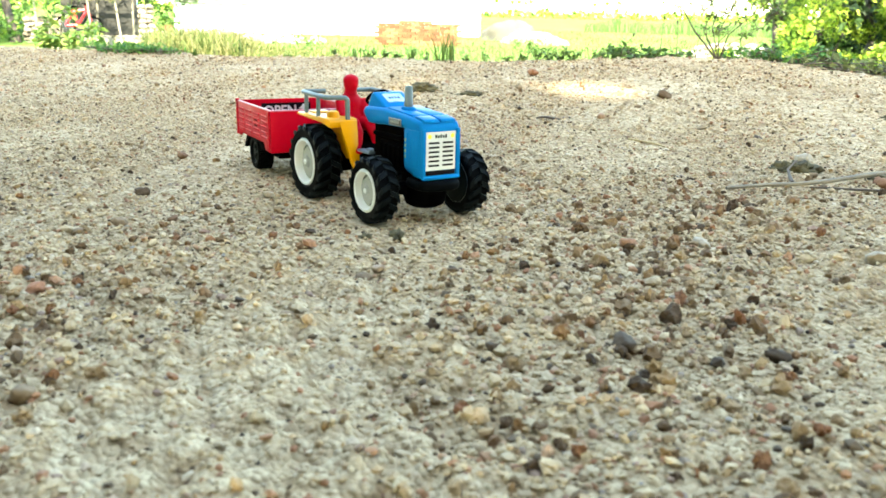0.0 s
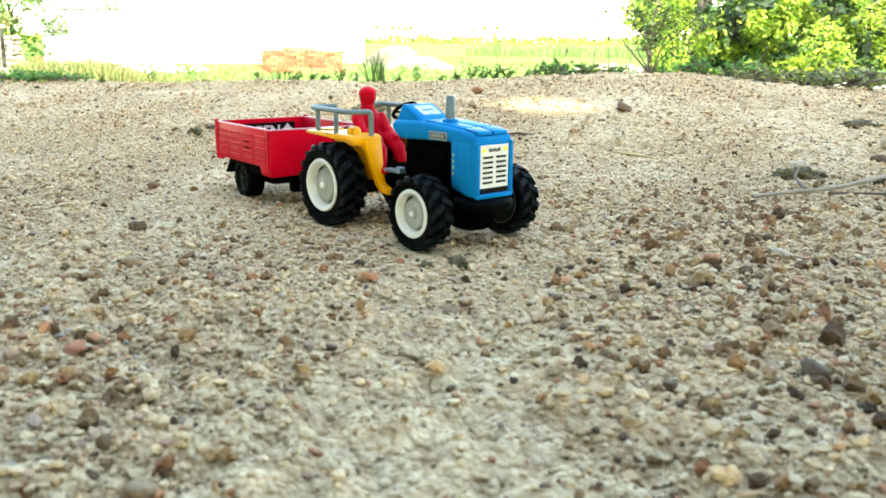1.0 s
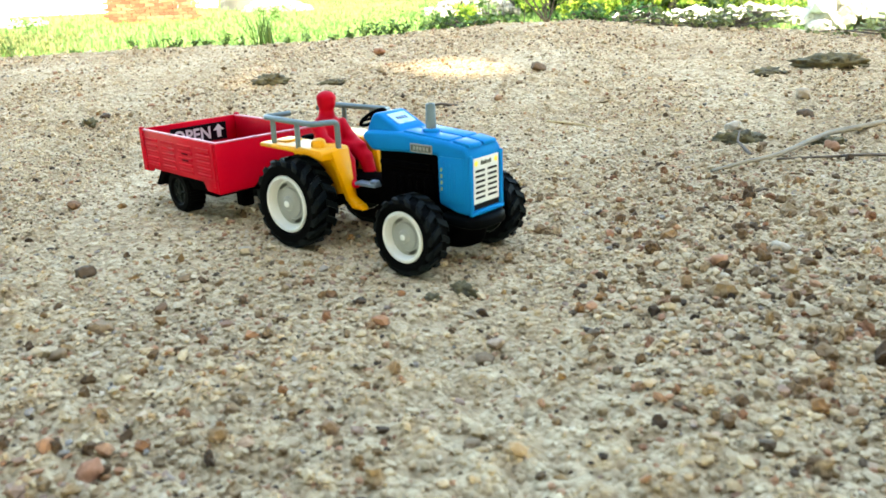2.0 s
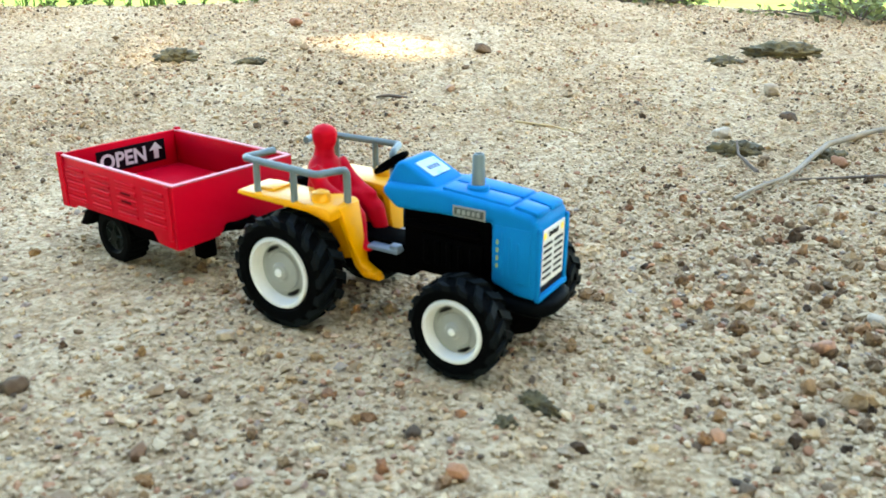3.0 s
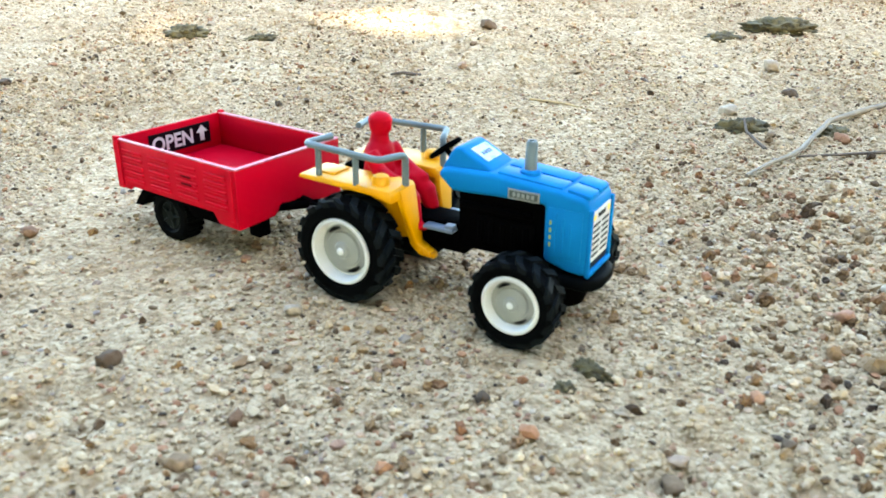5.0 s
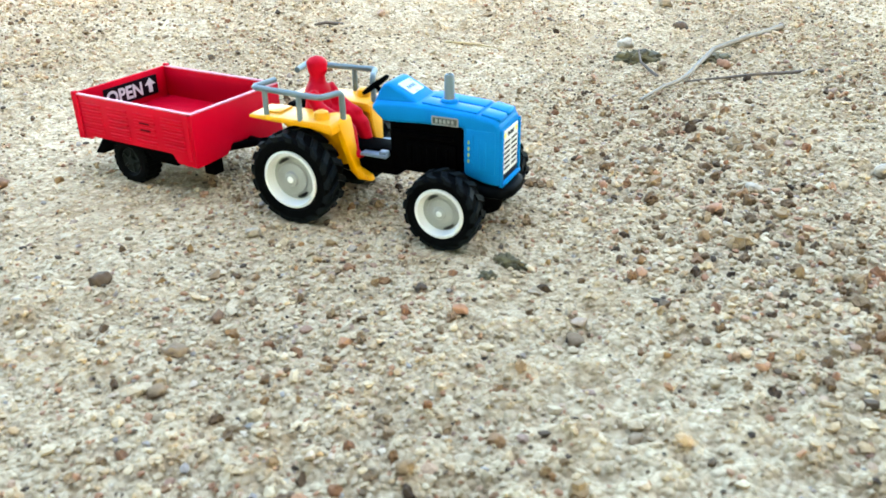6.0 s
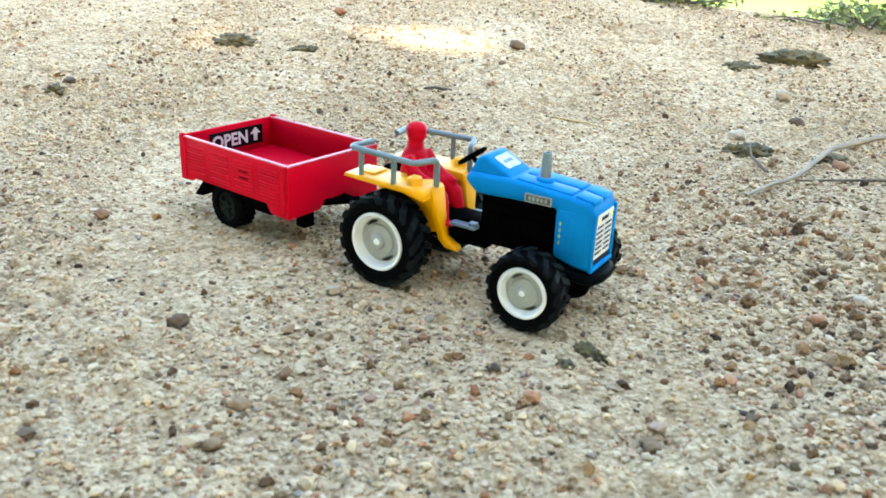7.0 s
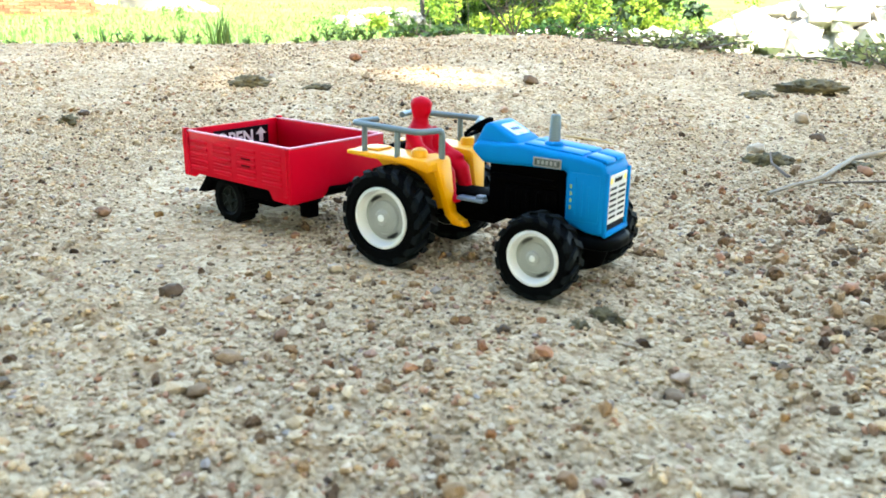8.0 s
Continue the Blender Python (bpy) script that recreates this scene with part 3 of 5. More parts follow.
# ------------------------------------------------------------ the toy tractor
def make_wheel(parent, name, centre, r, width, rim_r, side, lugs):
    """A wheel whose outer face looks to side (-1: the right-hand side)."""
    cx, cy, cz = centre
    w = width / 2
    bm = bmesh.new()
    o = side * w
    # dished rim: outer ring, inner wall, disc and boss
    lathe(bm, [(rim_r + 0.6, -o * 0.9), (rim_r + 0.6, o * 0.86), (rim_r - 0.2, o * 1.0), (rim_r - 1.5, o * 0.99), (rim_r - 2.9, o * 0.42), (rim_r * 0.60, o * 0.36), (0.3, o * 0.36)], 40, centre)
    wheel = part(name, bm, M_RIM, parent, "white dished plastic wheel with a deep black tyre")
    bm = bmesh.new()
    lathe(bm, [(rim_r + 0.9, -o * 0.88), (rim_r - 1.0, -o * 0.97), (rim_r * 0.5, -o * 0.93), (0.3, -o * 0.93)], 32, centre)
    part("inner_cap", bm, M_DARKHUB, wheel)
    # grey disc, raised in steps to the boss, with small slots
    bm = bmesh.new()
    lathe(bm, [(rim_r * 0.77, o * 0.34), (rim_r * 0.77, o * 0.47), (rim_r * 0.58, o * 0.52), (rim_r * 0.54, o * 0.64), (rim_r * 0.28, o * 0.70), (rim_r * 0.22, o * 0.84), (rim_r * 0.1, o * 0.88), (0.3, o * 0.88)], 40, centre)
    part("wheel_disc", bm, M_DISC, wheel, "dusty grey wheel disc with a raised boss")
    bm = bmesh.new()
    lathe(bm, [(rim_r * 0.13, o * 0.80), (rim_r * 0.11, o * 0.93), (rim_r * 0.06, o * 0.98), (0.3, o * 0.98)], 20, centre)
    part("hub", bm, M_RIM, wheel)
    for i in range(2):
        a = 2.1 + i * math.pi
        bm = bmesh.new()
        for j in range(7):
            b = a - 0.36 + 0.72 * j / 6
            for rr in (0.62 + 0.03 * abs(j - 3) / 3, 0.74 - 0.03 * abs(j - 3) / 3):
                bm.verts.new((cx + math.cos(b) * rim_r * rr, cy + o * 0.53, cz + math.sin(b) * rim_r * rr))
        bm.verts.ensure_lookup_table()
        for j in range(6):
            bm.faces.new([bm.verts[k] for k in (2 * j, 2 * j + 1, 2 * j + 3, 2 * j + 2)])
        bmesh.ops.solidify(bm, geom=list(bm.faces), thickness=0.3)
        part("slot", bm, M_SLOT, wheel, "shaded slot in the wheel disc")
    # tyre carcass and its slanting lugs
    bm = bmesh.new()
    prof = [(rim_r + 0.2, -w * 0.86), (rim_r + 1.8, -w), (r * 0.86, -w * 1.0), (r * 0.93, -w * 0.82), (r * 0.945, 0), (r * 0.93, w * 0.82), (r * 0.86, w), (rim_r + 1.8, w), (rim_r + 0.2, w * 0.86)]
    lathe(bm, prof, 48, centre, ring_shaped=True)
    part("tyre", bm, M_TYRE, wheel, "black rubber tyre with deep slanting lugs")
    for half in (-1, 1):
        bm = bmesh.new()
        skew, half_w = 0.30, 0.48 * math.pi / lugs
        vs = []
        for v, (yy, rr_in, rr_out) in enumerate(((half * w * 1.02, 0.84, 0.945), (half * w * 0.80, 0.90, 1.0), (half * -w * 0.02, 0.92, 1.0))):
            a = skew * v * 0.5
            for da in (-half_w, half_w):
                for rr in (rr_in, rr_out):
                    t = a + da * (1.0 if rr == rr_in else 0.78)
                    vs.append(bm.verts.new((math.cos(t) * r * rr, yy, math.sin(t) * r * rr)))
        fs = []
        for k in (0, 4):
            q = vs[k:k + 8]
            fs += [bm.faces.new((q[1], q[3], q[7], q[5])), bm.faces.new((q[0], q[1], q[5], q[4])), bm.faces.new((q[2], q[6], q[7], q[3]))]
        fs += [bm.faces.new((vs[0], vs[2], vs[3], vs[1])), bm.faces.new((vs[8], vs[9], vs[11], vs[10]))]
        bmesh.ops.recalc_face_normals(bm, faces=fs)
        me = mesh_of("lug", bm, M_TREAD, 0.001, 30)
        for i in range(lugs):
            o = new("lug", me)
            o.parent = wheel
            o.matrix_basis = Matrix.Translation(Vector(centre) * 0.001) @ Matrix.Rotation(-2 * math.pi * (i + (0.5 if half > 0 else 0)) / lugs, 4, "Y")
    return wheel


def build_tractor():
    tr = thing("toy_tractor", "blue plastic toy tractor with yellow mudguards standing on gravel", "toy tractor", Matrix.Translation((0, 0.0024, 0)))
    for side in (-1, 1):
        make_wheel(tr, "rear_wheel", (0, side * 33.2, 26.8), 27.8, 19, 17.2, side, 17)
        make_wheel(tr, "front_wheel", (95, side * 36.0, 22.0), 22.2, 15.5, 14.0, side, 15)
    # bonnet: upper band, tall nose, dash hump
    bm = bmesh.new()
    prism(bm, [(40, 67.0), (43, 71.2), (70, 72.3), (104, 70), (116.5, 68.0), (119.3, 64.5), (119.3, 30.5), (110, 31), (97.6, 34.8), (97.2, 61.8), (70, 61.0), (58, 60.2), (48, 60.0)], -15.3, 15.3, 2.6, seg=5)
    bonnet = part("bonnet", bm, M_BLUE, tr, "glossy blue plastic bonnet with a tall square nose")
    bm = bmesh.new()
    prism(bm, [(42, 64), (40.5, 69.5), (46.8, 80.4), (50.5, 81.6), (67.5, 73.2), (70, 70)], -11.8, 11.8, 2.0, seg=4)
    part("dash_cowl", bm, M_BLUE, bonnet, "raised blue cowl in front of the steering wheel")
    bm = bmesh.new()
    box(bm, 56.4, 67.0, -7.4, 7.4, -0.25, 0.25, 0.1, 1)
    bmesh.ops.rotate(bm, verts=bm.verts, cent=(61.7, 0, 0), matrix=Matrix.Rotation(radians(26.3), 3, "Y"))
    bmesh.ops.translate(bm, verts=bm.verts, vec=(-2.6, 0, 77.75))
    part("cowl_sticker", bm, M_COWLSTICK, bonnet, "pale blue maker's sticker")
    for i in range(4):
        bm = bmesh.new()
        box(bm, 60.6, 63.0, -4.4 + i * 2.4, -3.0 + i * 2.4, 0.1, 0.5, 0.05, 1)
        bmesh.ops.rotate(bm, verts=bm.verts, cent=(61.7, 0, 0), matrix=Matrix.Rotation(radians(26.3), 3, "Y"))
        bmesh.ops.translate(bm, verts=bm.verts, vec=(-2.6, 0, 77.75))
        part("badge_bar", bm, M_COWLINK, bonnet)
    # raised panels on top with a seam between and a cap line near the nose
    for y0, y1 in ((-12.4, -0.7), (0.7, 12.4)):
        bm = bmesh.new()
        prism(bm, [(71, 71.2), (71.6, 73.4), (104.4, 71.0), (105, 69)], y0, y1, 0.7)
        part("top_panel", bm, M_BLUE, bonnet)
        bm = bmesh.new()
        prism(bm, [(106.4, 68.6), (106.9, 71.0), (117.6, 69.3), (118.4, 67)], y0, y1, 0.8)
        part("nose_panel", bm, M_BLUE, bonnet)
    for side in (-1, 1):
        y = side * 15.3
        bm = bmesh.new()
        box(bm, 99.5, 116.5, min(y, y + side * 0.5), max(y, y + side * 0.5), 37.5, 62, 0.4)
        part("side_panel", bm, M_BLUE, bonnet)
        for i in range(3):
            bm = bmesh.new()
            box(bm, 103 + i * 3.6, 104.2 + i * 3.6, min(y, y + side * 0.9), max(y, y + side * 0.9), 40, 60 - i * 2, 0.25, 1)
            part("side_rib", bm, M_BLUE, bonnet)
        bm = bmesh.new()
        box(bm, 78.8, 94.8, min(y, y + side * 0.4), max(y, y + side * 0.4), 62.4, 67.2, 0.1, 1)
        part("side_badge", bm, M_DISC, bonnet, "dark badge with pale bars in a pale frame")
        bm = bmesh.new()
        box(bm, 79.6, 94.0, min(y, y + side * 0.55), max(y, y + side * 0.55), 63.1, 66.5, 0.1, 1)
        part("badge_plate", bm, M_BADGE, bonnet)
        for i in range(5):
            bm = bmesh.new()
            box(bm, 81.2 + i * 2.4, 82.7 + i * 2.4, min(y, y + side * 0.75), max(y, y + side * 0.75), 63.8, 65.8, 0.05, 1)
            part("badge_bar", bm, M_DISC, bonnet)
        bm = bmesh.new()
        for i in range(4):
            box(bm, 100.6, 101.6, min(y, y + side * 0.8), max(y, y + side * 0.8), 43 + i * 3.6, 45 + i * 3.6, 0.05, 1)
        part("side_decal", bm, M_DECAL, bonnet, "worn yellow marks")
    # grille sticker with two rows of slots
    bm = bmesh.new()
    box(bm, 119.0, 119.75, -11.4, 11.4, 36.4, 61.4, 0.15, 1)
    grille = part("grille", bm, M_STICK_W, bonnet, "white grille sticker with black slots")
    for col in (-1, 1):
        for i in range(6):
            bm = bmesh.new()
            box(bm, 119.5, 120.0, col * 5.4 - 4.1, col * 5.4 + 4.1, 38.9 + i * 2.95, 40.2 + i * 2.95, 0.1, 1)
            part("slot", bm, M_STICK_K, grille)
        bm = bmesh.new()
        lathe(bm, [(1.5, 0), (1.5, 0.3), (0.2, 0.32)], 16, (0, 0, 0), "z")
        bmesh.ops.rotate(bm, verts=bm.verts, cent=(0, 0, 0), matrix=Matrix.Rotation(radians(90), 3, "Y"))
        bmesh.ops.translate(bm, verts=bm.verts, vec=(119.6, col * 8.8, 58.6))
        part("headlight", bm, M_STICK_Y, grille, "printed yellow lamp")
    for i in range(5):
        bm = bmesh.new()
        box(bm, 119.5, 120.0, -4.6 + i * 1.9, -3.3 + i * 1.9, 57.4, 59.7 - 0.5 * (i % 2), 0.05, 1)
        part("badge_bar", bm, M_STICK_K, grille)
    bm = bmesh.new()
    box(bm, 118.9, 119.6, -11.6, 11.6, 33.0, 36.2, 0.2, 1)
    part("nose_slot", bm, M_STICK_K, bonnet)
    bm = bmesh.new()
    box(bm, 118.4, 121.2, -14.9, 14.9, 30.2, 33.0, 1.0)
    box(bm, 118.4, 120.7, -14.9, -11.9, 31, 63.5, 1.0)
    box(bm, 118.4, 120.7, 11.9, 14.9, 31, 63.5, 1.0)
    part("nose_frame", bm, M_BLUE, bonnet)
    # exhaust
    bm = bmesh.new()
    lathe(bm, [(5.0, 70.0), (5.0, 73.6), (4.2, 74.4), (0.3, 74.4)], 24, (84.5, -3.6, 0), "z")
    part("exhaust_base", bm, M_BLUE, tr)
    bm = bmesh.new()
    lathe(bm, [(3.1, 73), (2.7, 87.0), (2.2, 88.0), (1.4, 88.0), (1.3, 84)], 20, (84.5, -3.6, 0), "z")
    part("exhaust_pipe", bm, M_GREYP, tr, "grey upright exhaust pipe")
    # engine, gearbox, axle, bumper
    bm = bmesh.new()
    box(bm, 50, 99, -10.5, 10.5, 30, 62, 1.2)
    box(bm, 60, 92, -12.5, 12.5, 34, 50, 1.0)
    eng = part("engine", bm, M_BLACK, tr, "black moulded engine block")
    for i in range(5):
        bm = bmesh.new()
        box(bm, 62 + i * 6, 65 + i * 6, -13.3, 13.3, 36, 48, 0.5, 1)
        part("engine_rib", bm, M_BLACK, eng)
    bm = bmesh.new()
    box(bm, 52, 90, -13, -9, 52, 55, 0.6, 1)
    part("fuel_pipe", bm, M_BLACK, eng)
    bm = bmesh.new()
    box(bm, -18, 54, -9.5, 9.5, 25, 41, 2.0)
    box(bm, -24, 10, -20, 20, 19, 36, 2.0)
    tube(bm, [(0, -29, 26.3), (0, 29, 26.3)], 5, 14)
    part("gearbox", bm, M_BLACK, tr)
    bm = bmesh.new()
    box(bm, 84, 112, -9, 9, 14, 31, 1.5)
    tube(bm, [(95, -31, 21.3), (95, 31, 21.3)], 4, 12)
    box(bm, 88, 102, -20, 20, 18, 25, 1.0)
    part("front_axle", bm, M_BLACK, tr)
    bm = bmesh.new()
    prism(bm, [(98, -14), (112, -16), (120, -15.5), (124, -12), (125.8, -6), (125.8, 6), (124, 12), (120, 15.5), (112, 16), (98, 14)], 22.8, 29.6, 2.6, axis="z", seg=4)
    part("bumper", bm, M_BUMPER, tr, "dark rounded front bumper")
    bm = bmesh.new()
    lathe(bm, [(9, 0), (13, 2), (15, 8), (15, 14), (0.3, 14)], 28, (101, 0, 9.0), "z")
    part("sump", bm, M_BLACK, tr, "black round sump under the nose")
    # mudguards with rails
    for side in (-1, 1):
        y = lambda v: side * v
        bm = bmesh.new()
        prism(bm, [(-31, 58.4), (-30, 60.6), (16, 60.6), (24, 60.2), (25.4, 58), (25.4, 54), (21, 54.8), (12, 56.6), (-20, 57.8)], min(y(11), y(33.5)), max(y(11), y(33.5)), 0.8)
        guard = part("mudguard", bm, M_YELLOW, tr, "yellow plastic mudguard with a step")
        bm = bmesh.new()
        prism(bm, [(-25, 58.6), (24.5, 58.6), (27.5, 32), (18, 30), (2, 40), (-14, 47), (-22, 54)], min(y(14.2), y(16.6)), max(y(14.2), y(16.6)), 0.4)
        part("inner_panel", bm, M_YELLOW, guard)
        bm = bmesh.new()
        prism(bm, [(22.0, 59), (25.6, 59), (28.4, 41), (30.5, 29.5), (38.5, 25.2), (40, 22.6), (31, 22.8), (26.4, 28.0), (24.6, 41)], min(y(11.5), y(18.5)), max(y(11.5), y(18.5)), 0)
        for v in bm.verts:
            if abs(v.co.y) > 15:
                v.co.y = y(17.0 + 9.0 * max(0.0, v.co.z - 25) / 34)
        bmesh.ops.bevel(bm, geom=list(bm.edges), offset=0.7, segments=2, profile=0.5, affect="EDGES")
        part("front_plate", bm, M_YELLOW, guard, "yellow front plate running down to a foot step")
        bm = bmesh.new()
        for i in range(3):
            box(bm, 30.5 + i * 3.2, 32.2 + i * 3.2, min(y(12.2), y(17.8)), max(y(12.2), y(17.8)), 25.0 - i * 0.6, 28.6 - i * 1.2, 0.4, 1)
        part("step_tread", bm, M_YELLOW, guard)
        bm = bmesh.new()
        box(bm, -24, -13, min(y(13.5), y(27)), max(y(13.5), y(27)), 60.2, 61.8, 0.8)
        part("seat_pad", bm, M_YELLOW, guard)
        bm = bmesh.new()
        lathe(bm, [(4.6, 60), (4.6, 63.0), (3.8, 64.6), (2.0, 65.4), (0.2, 65.6)], 22, (14, y(25), 0), "z")
        part("lamp_knob", bm, M_YELLOW, guard, "round yellow lamp boss")
        rail_pts = bend([(-25, y(12), 75.8), (-28.5, y(29.5), 75.6), (18.5, y(33), 75.2), (24.2, y(18.5), 75.2), (24.3, y(18.5), 59.5)], 3)
        bm = bmesh.new()
        tube(bm, rail_pts, 1.75, 10)
        rail = part("rail", bm, M_GREYP, guard, "grey plastic grab rail")
        for px_, py_ in ((-20, 30.2), (4, 31.9)):
            bm = bmesh.new()
            tube(bm, [(px_, y(py_), 75.2), (px_, y(py_ + 0.2), 60)], 1.6, 10)
            part("rail_post", bm, M_GREYP, rail)
    # seat, steering wheel, pedals, hitch
    bm = bmesh.new()
    box(bm, -18, 12, -10.5, 10.5, 40, 50, 2.5)
    box(bm, -20, -14, -10, 10, 46, 62, 2.0)
    part("seat", bm, M_BLACK, tr)
    bm = bmesh.new()
    ring = [(0 + 8.3 * math.cos(a), 8.3 * math.sin(a), 0) for a in [2 * math.pi * i / 28 for i in range(29)]]
    tube(bm, ring, 1.15, 8)
    for a in (0.3, 2.4, 4.5):
        tube(bm, [(0, 0, -0.4), (8 * math.cos(a), 8 * math.sin(a), 0)], 0.8, 6)
    lathe(bm, [(2.2, -1.4), (2.2, 0.8), (0.2, 1.2)], 14, (0, 0, 0), "z")
    bmesh.ops.rotate(bm, verts=bm.verts, cent=(0, 0, 0), matrix=Matrix.Rotation(radians(-38), 3, "Y"))
    bmesh.ops.translate(bm, verts=bm.verts, vec=(36.2, 0, 76.0))
    tube(bm, [(36.7, 0, 75.5), (45, 0, 67)], 1.4, 8)
    part("steering_wheel", bm, M_BLACK, tr, "black steering wheel")
    for side in (-1, 1):
        bm = bmesh.new()
        box(bm, 32, 49, min(side * 8, side * 15.0), max(side * 8, side * 15.0), 37.2, 39.2, 0.6)
        box(bm, 44, 49, min(side * 10, side * 14.5), max(side * 10, side * 14.5), 39, 41.2, 0.6)
        part("foot_board", bm, M_PEDAL, tr, "slate grey foot board")
    bm = bmesh.new()
    box(bm, -42, -20, -4, 4, 26, 30, 0.8)
    lathe(bm, [(2.2, 24), (2.2, 35), (0.2, 35.5)], 14, (-35, 0, 0), "z")
    part("tow_hitch", bm, M_BLACK, tr)
    return tr


build_tractor()


def blob(bm, c, r, rot=None):
    m = Matrix.Translation(c) @ (rot.to_4x4() if rot else Matrix()) @ Matrix.Diagonal((*r, 1))
    bmesh.ops.create_uvsphere(bm, u_segments=20, v_segments=14, radius=1.0, matrix=m)


def build_driver():
    bm = bmesh.new()
    blob(bm, (-1.0, 0, 83.3), (6.1, 5.6, 7.0))
    blob(bm, (-1.0, 0, 85.8), (6.6, 6.0, 4.2))
    blob(bm, (4.6, 0, 82.4), (1.5, 1.4, 1.8))
    blob(bm, (-1.5, 0, 75.8), (5.2, 5.0, 5.0))
    blob(bm, (-2.0, 0, 67.6), (7.2, 9.8, 9.0))
    blob(bm, (-2.0, 0, 59.0), (7.6, 9.8, 10.5))
    blob(bm, (-1.0, 0, 53.0), (8.5, 9.6, 6.0))
    for s in (-1, 1):
        tube(bm, [(-1, s * 9.6, 70.5), (5, s * 10.6, 62.0), (13, s * 9.5, 58.0), (20, s * 7.5, 57)], 3.8, 12, (1.1, 1.05, 0.9, 0.75))
        blob(bm, (21, s * 7.2, 57), (3.0, 2.6, 2.4))
        tube(bm, [(0, s * 5.0, 53), (16, s * 7.0, 54.5), (22.5, s * 7.8, 49.5), (25, s * 8.8, 40), (26, s * 9.3, 34)], 4.9, 12, (1.15, 1.1, 1.05, 0.8, 0.7))
        blob(bm, (28.5, s * 9.6, 36.5), (5.2, 2.8, 2.4))
    me = mesh_of("toy_driver", bm, M_DRIVER, 0.001, 180)
    ob = tagged(new("toy_driver", me), "plain red plastic driver figure seated on the toy tractor", "toy figure")
    mod = ob.modifiers.new("melt", "REMESH")
    mod.mode, mod.voxel_size, mod.use_smooth_shade = "VOXEL", 0.0011, True
    soft_mod = ob.modifiers.new("soften", "SMOOTH")
    soft_mod.factor, soft_mod.iterations = 0.5, 4
    return ob


build_driver()


# ------------------------------------------------------------ the red trailer
def build_trailer():
    m = Matrix.Translation((-0.044, 0, 0)) @ pose(0, 0, 0, 0.2, -0.6, -6.3)
    tl = thing("toy_trailer", "red plastic toy farm trailer with slatted sides, hitched behind the tractor", "toy trailer", m)
    X0, X1, W, Z0, Z1 = -125.0, -21.5, 40.0, 34.0, 57.0
    bm = bmesh.new()
    box(bm, X0 + 1, X1 - 1, -W + 1, W - 1, Z0, Z0 + 2.2, 0.4)
    part("load_floor", bm, M_RED, tl)
    for s in (-1, 1):
        a, b = sorted((s * W, s * (W - 2.2)))
        bm = bmesh.new()
        prism(bm, [(X0, 27.0), (X0 - 0.4, Z1), (X1, Z1), (X1, 23.0), (X1 - 15, 23.5), (X1 - 19, 29.4), (X0 + 12, 29.4), (X0 + 9, 27.0)], a, b, 0.7)
        sd = part("side_board", bm, M_RED, tl, "red side board with moulded slats")
        o0, o1 = sorted((s * W, s * (W + 0.75)))
        for c in range(4):
            for r in range(5):
                bm = bmesh.new()
                xc = X0 + 6 + c * 24.4
                box(bm, xc, xc + 18.5, o0, o1, 32.6 + r * 4.3, 35.2 + r * 4.3, 0.5, 1)
                part("slat", bm, M_RED, sd)
        if s < 0:
            for r in range(2):
                bm = bmesh.new()
                box(bm, -65, -56, -W - 1.1, -W, 41.2 + r * 4.4, 42.4 + r * 4.4, 0.2, 1)
                part("vent", bm, M_VENT, sd, "narrow dark vent slit")
        a, b = sorted((s * (W - 2.3), s * (W + 0.15)))
        bm = bmesh.new()
        box(bm, X0, X1, a, b, Z1 - 0.3, Z1 + 0.7, 0.3, 1)
        part("worn_edge", bm, M_REDWORN, sd, "pale scuffed top edge")
        for xe in (X0 + 0.4, X1 - 4.4):
            bm = bmesh.new()
            box(bm, xe, xe + 4, min(s * W, s * (W + 0.9)), max(s * W, s * (W + 0.9)), 27.4, Z1 - 0.4, 0.4, 1)
            part("corner_post", bm, M_RED, sd)
    bm = bmesh.new()
    prism(bm, [(-W, 23.0), (-W, Z1), (W, Z1), (W, 23.0), (W - 26, 23.8), (W - 32, 29), (-W + 32, 29), (-W + 26, 23.8)], X1 - 0.2, X1 + 2.0, 0.7, axis="x")
    fb = part("front_board", bm, M_RED, tl)
    bm = bmesh.new()
    box(bm, X1 - 0.4, X1 + 2.2, -W, W, Z1 - 0.3, Z1 + 0.7, 0.3, 1)
    part("worn_edge", bm, M_REDWORN, fb, "pale scuffed top edge")
    bm = bmesh.new()
    box(bm, X0 - 2.0, X0 + 0.2, -W - 0.6, W + 0.6, 27.0, Z1 + 0.4, 0.7)
    tb = part("tail_board", bm, M_RED, tl, "red tail board with a black and white sticker inside")
    for y0, y1 in ((W - 2, W + 1), (-W - 1, -W + 2)):
        bm = bmesh.new()
        box(bm, X0 - 1, X0 + 3, y0, y1, Z1 - 1, Z1 + 2, 0.6)
        part("hinge_lug", bm, M_RED, tb)
    bm = bmesh.new()
    box(bm, X0 + 0.2, X0 + 0.6, -17.5, 29.5, 40.0, 53.6, 0.1, 1)
    sign = part("open_sticker", bm, M_STICK_K, tb, "black sticker lettered OPEN with an arrow")
    bm = letters("OPEN", 12.6)
    xs = [v.co.x for v in bm.verts]
    sx = 31.0 / (max(xs) - min(xs))
    for v in bm.verts:
        v.co = Vector((X0 + 0.72 + v.co.z, -15.5 + (v.co.x - min(xs)) * sx, 42.4 + v.co.y))
    part("lettering", bm, M_STICK_W, sign, "white capital letters", smooth=0)
    bm = bmesh.new()
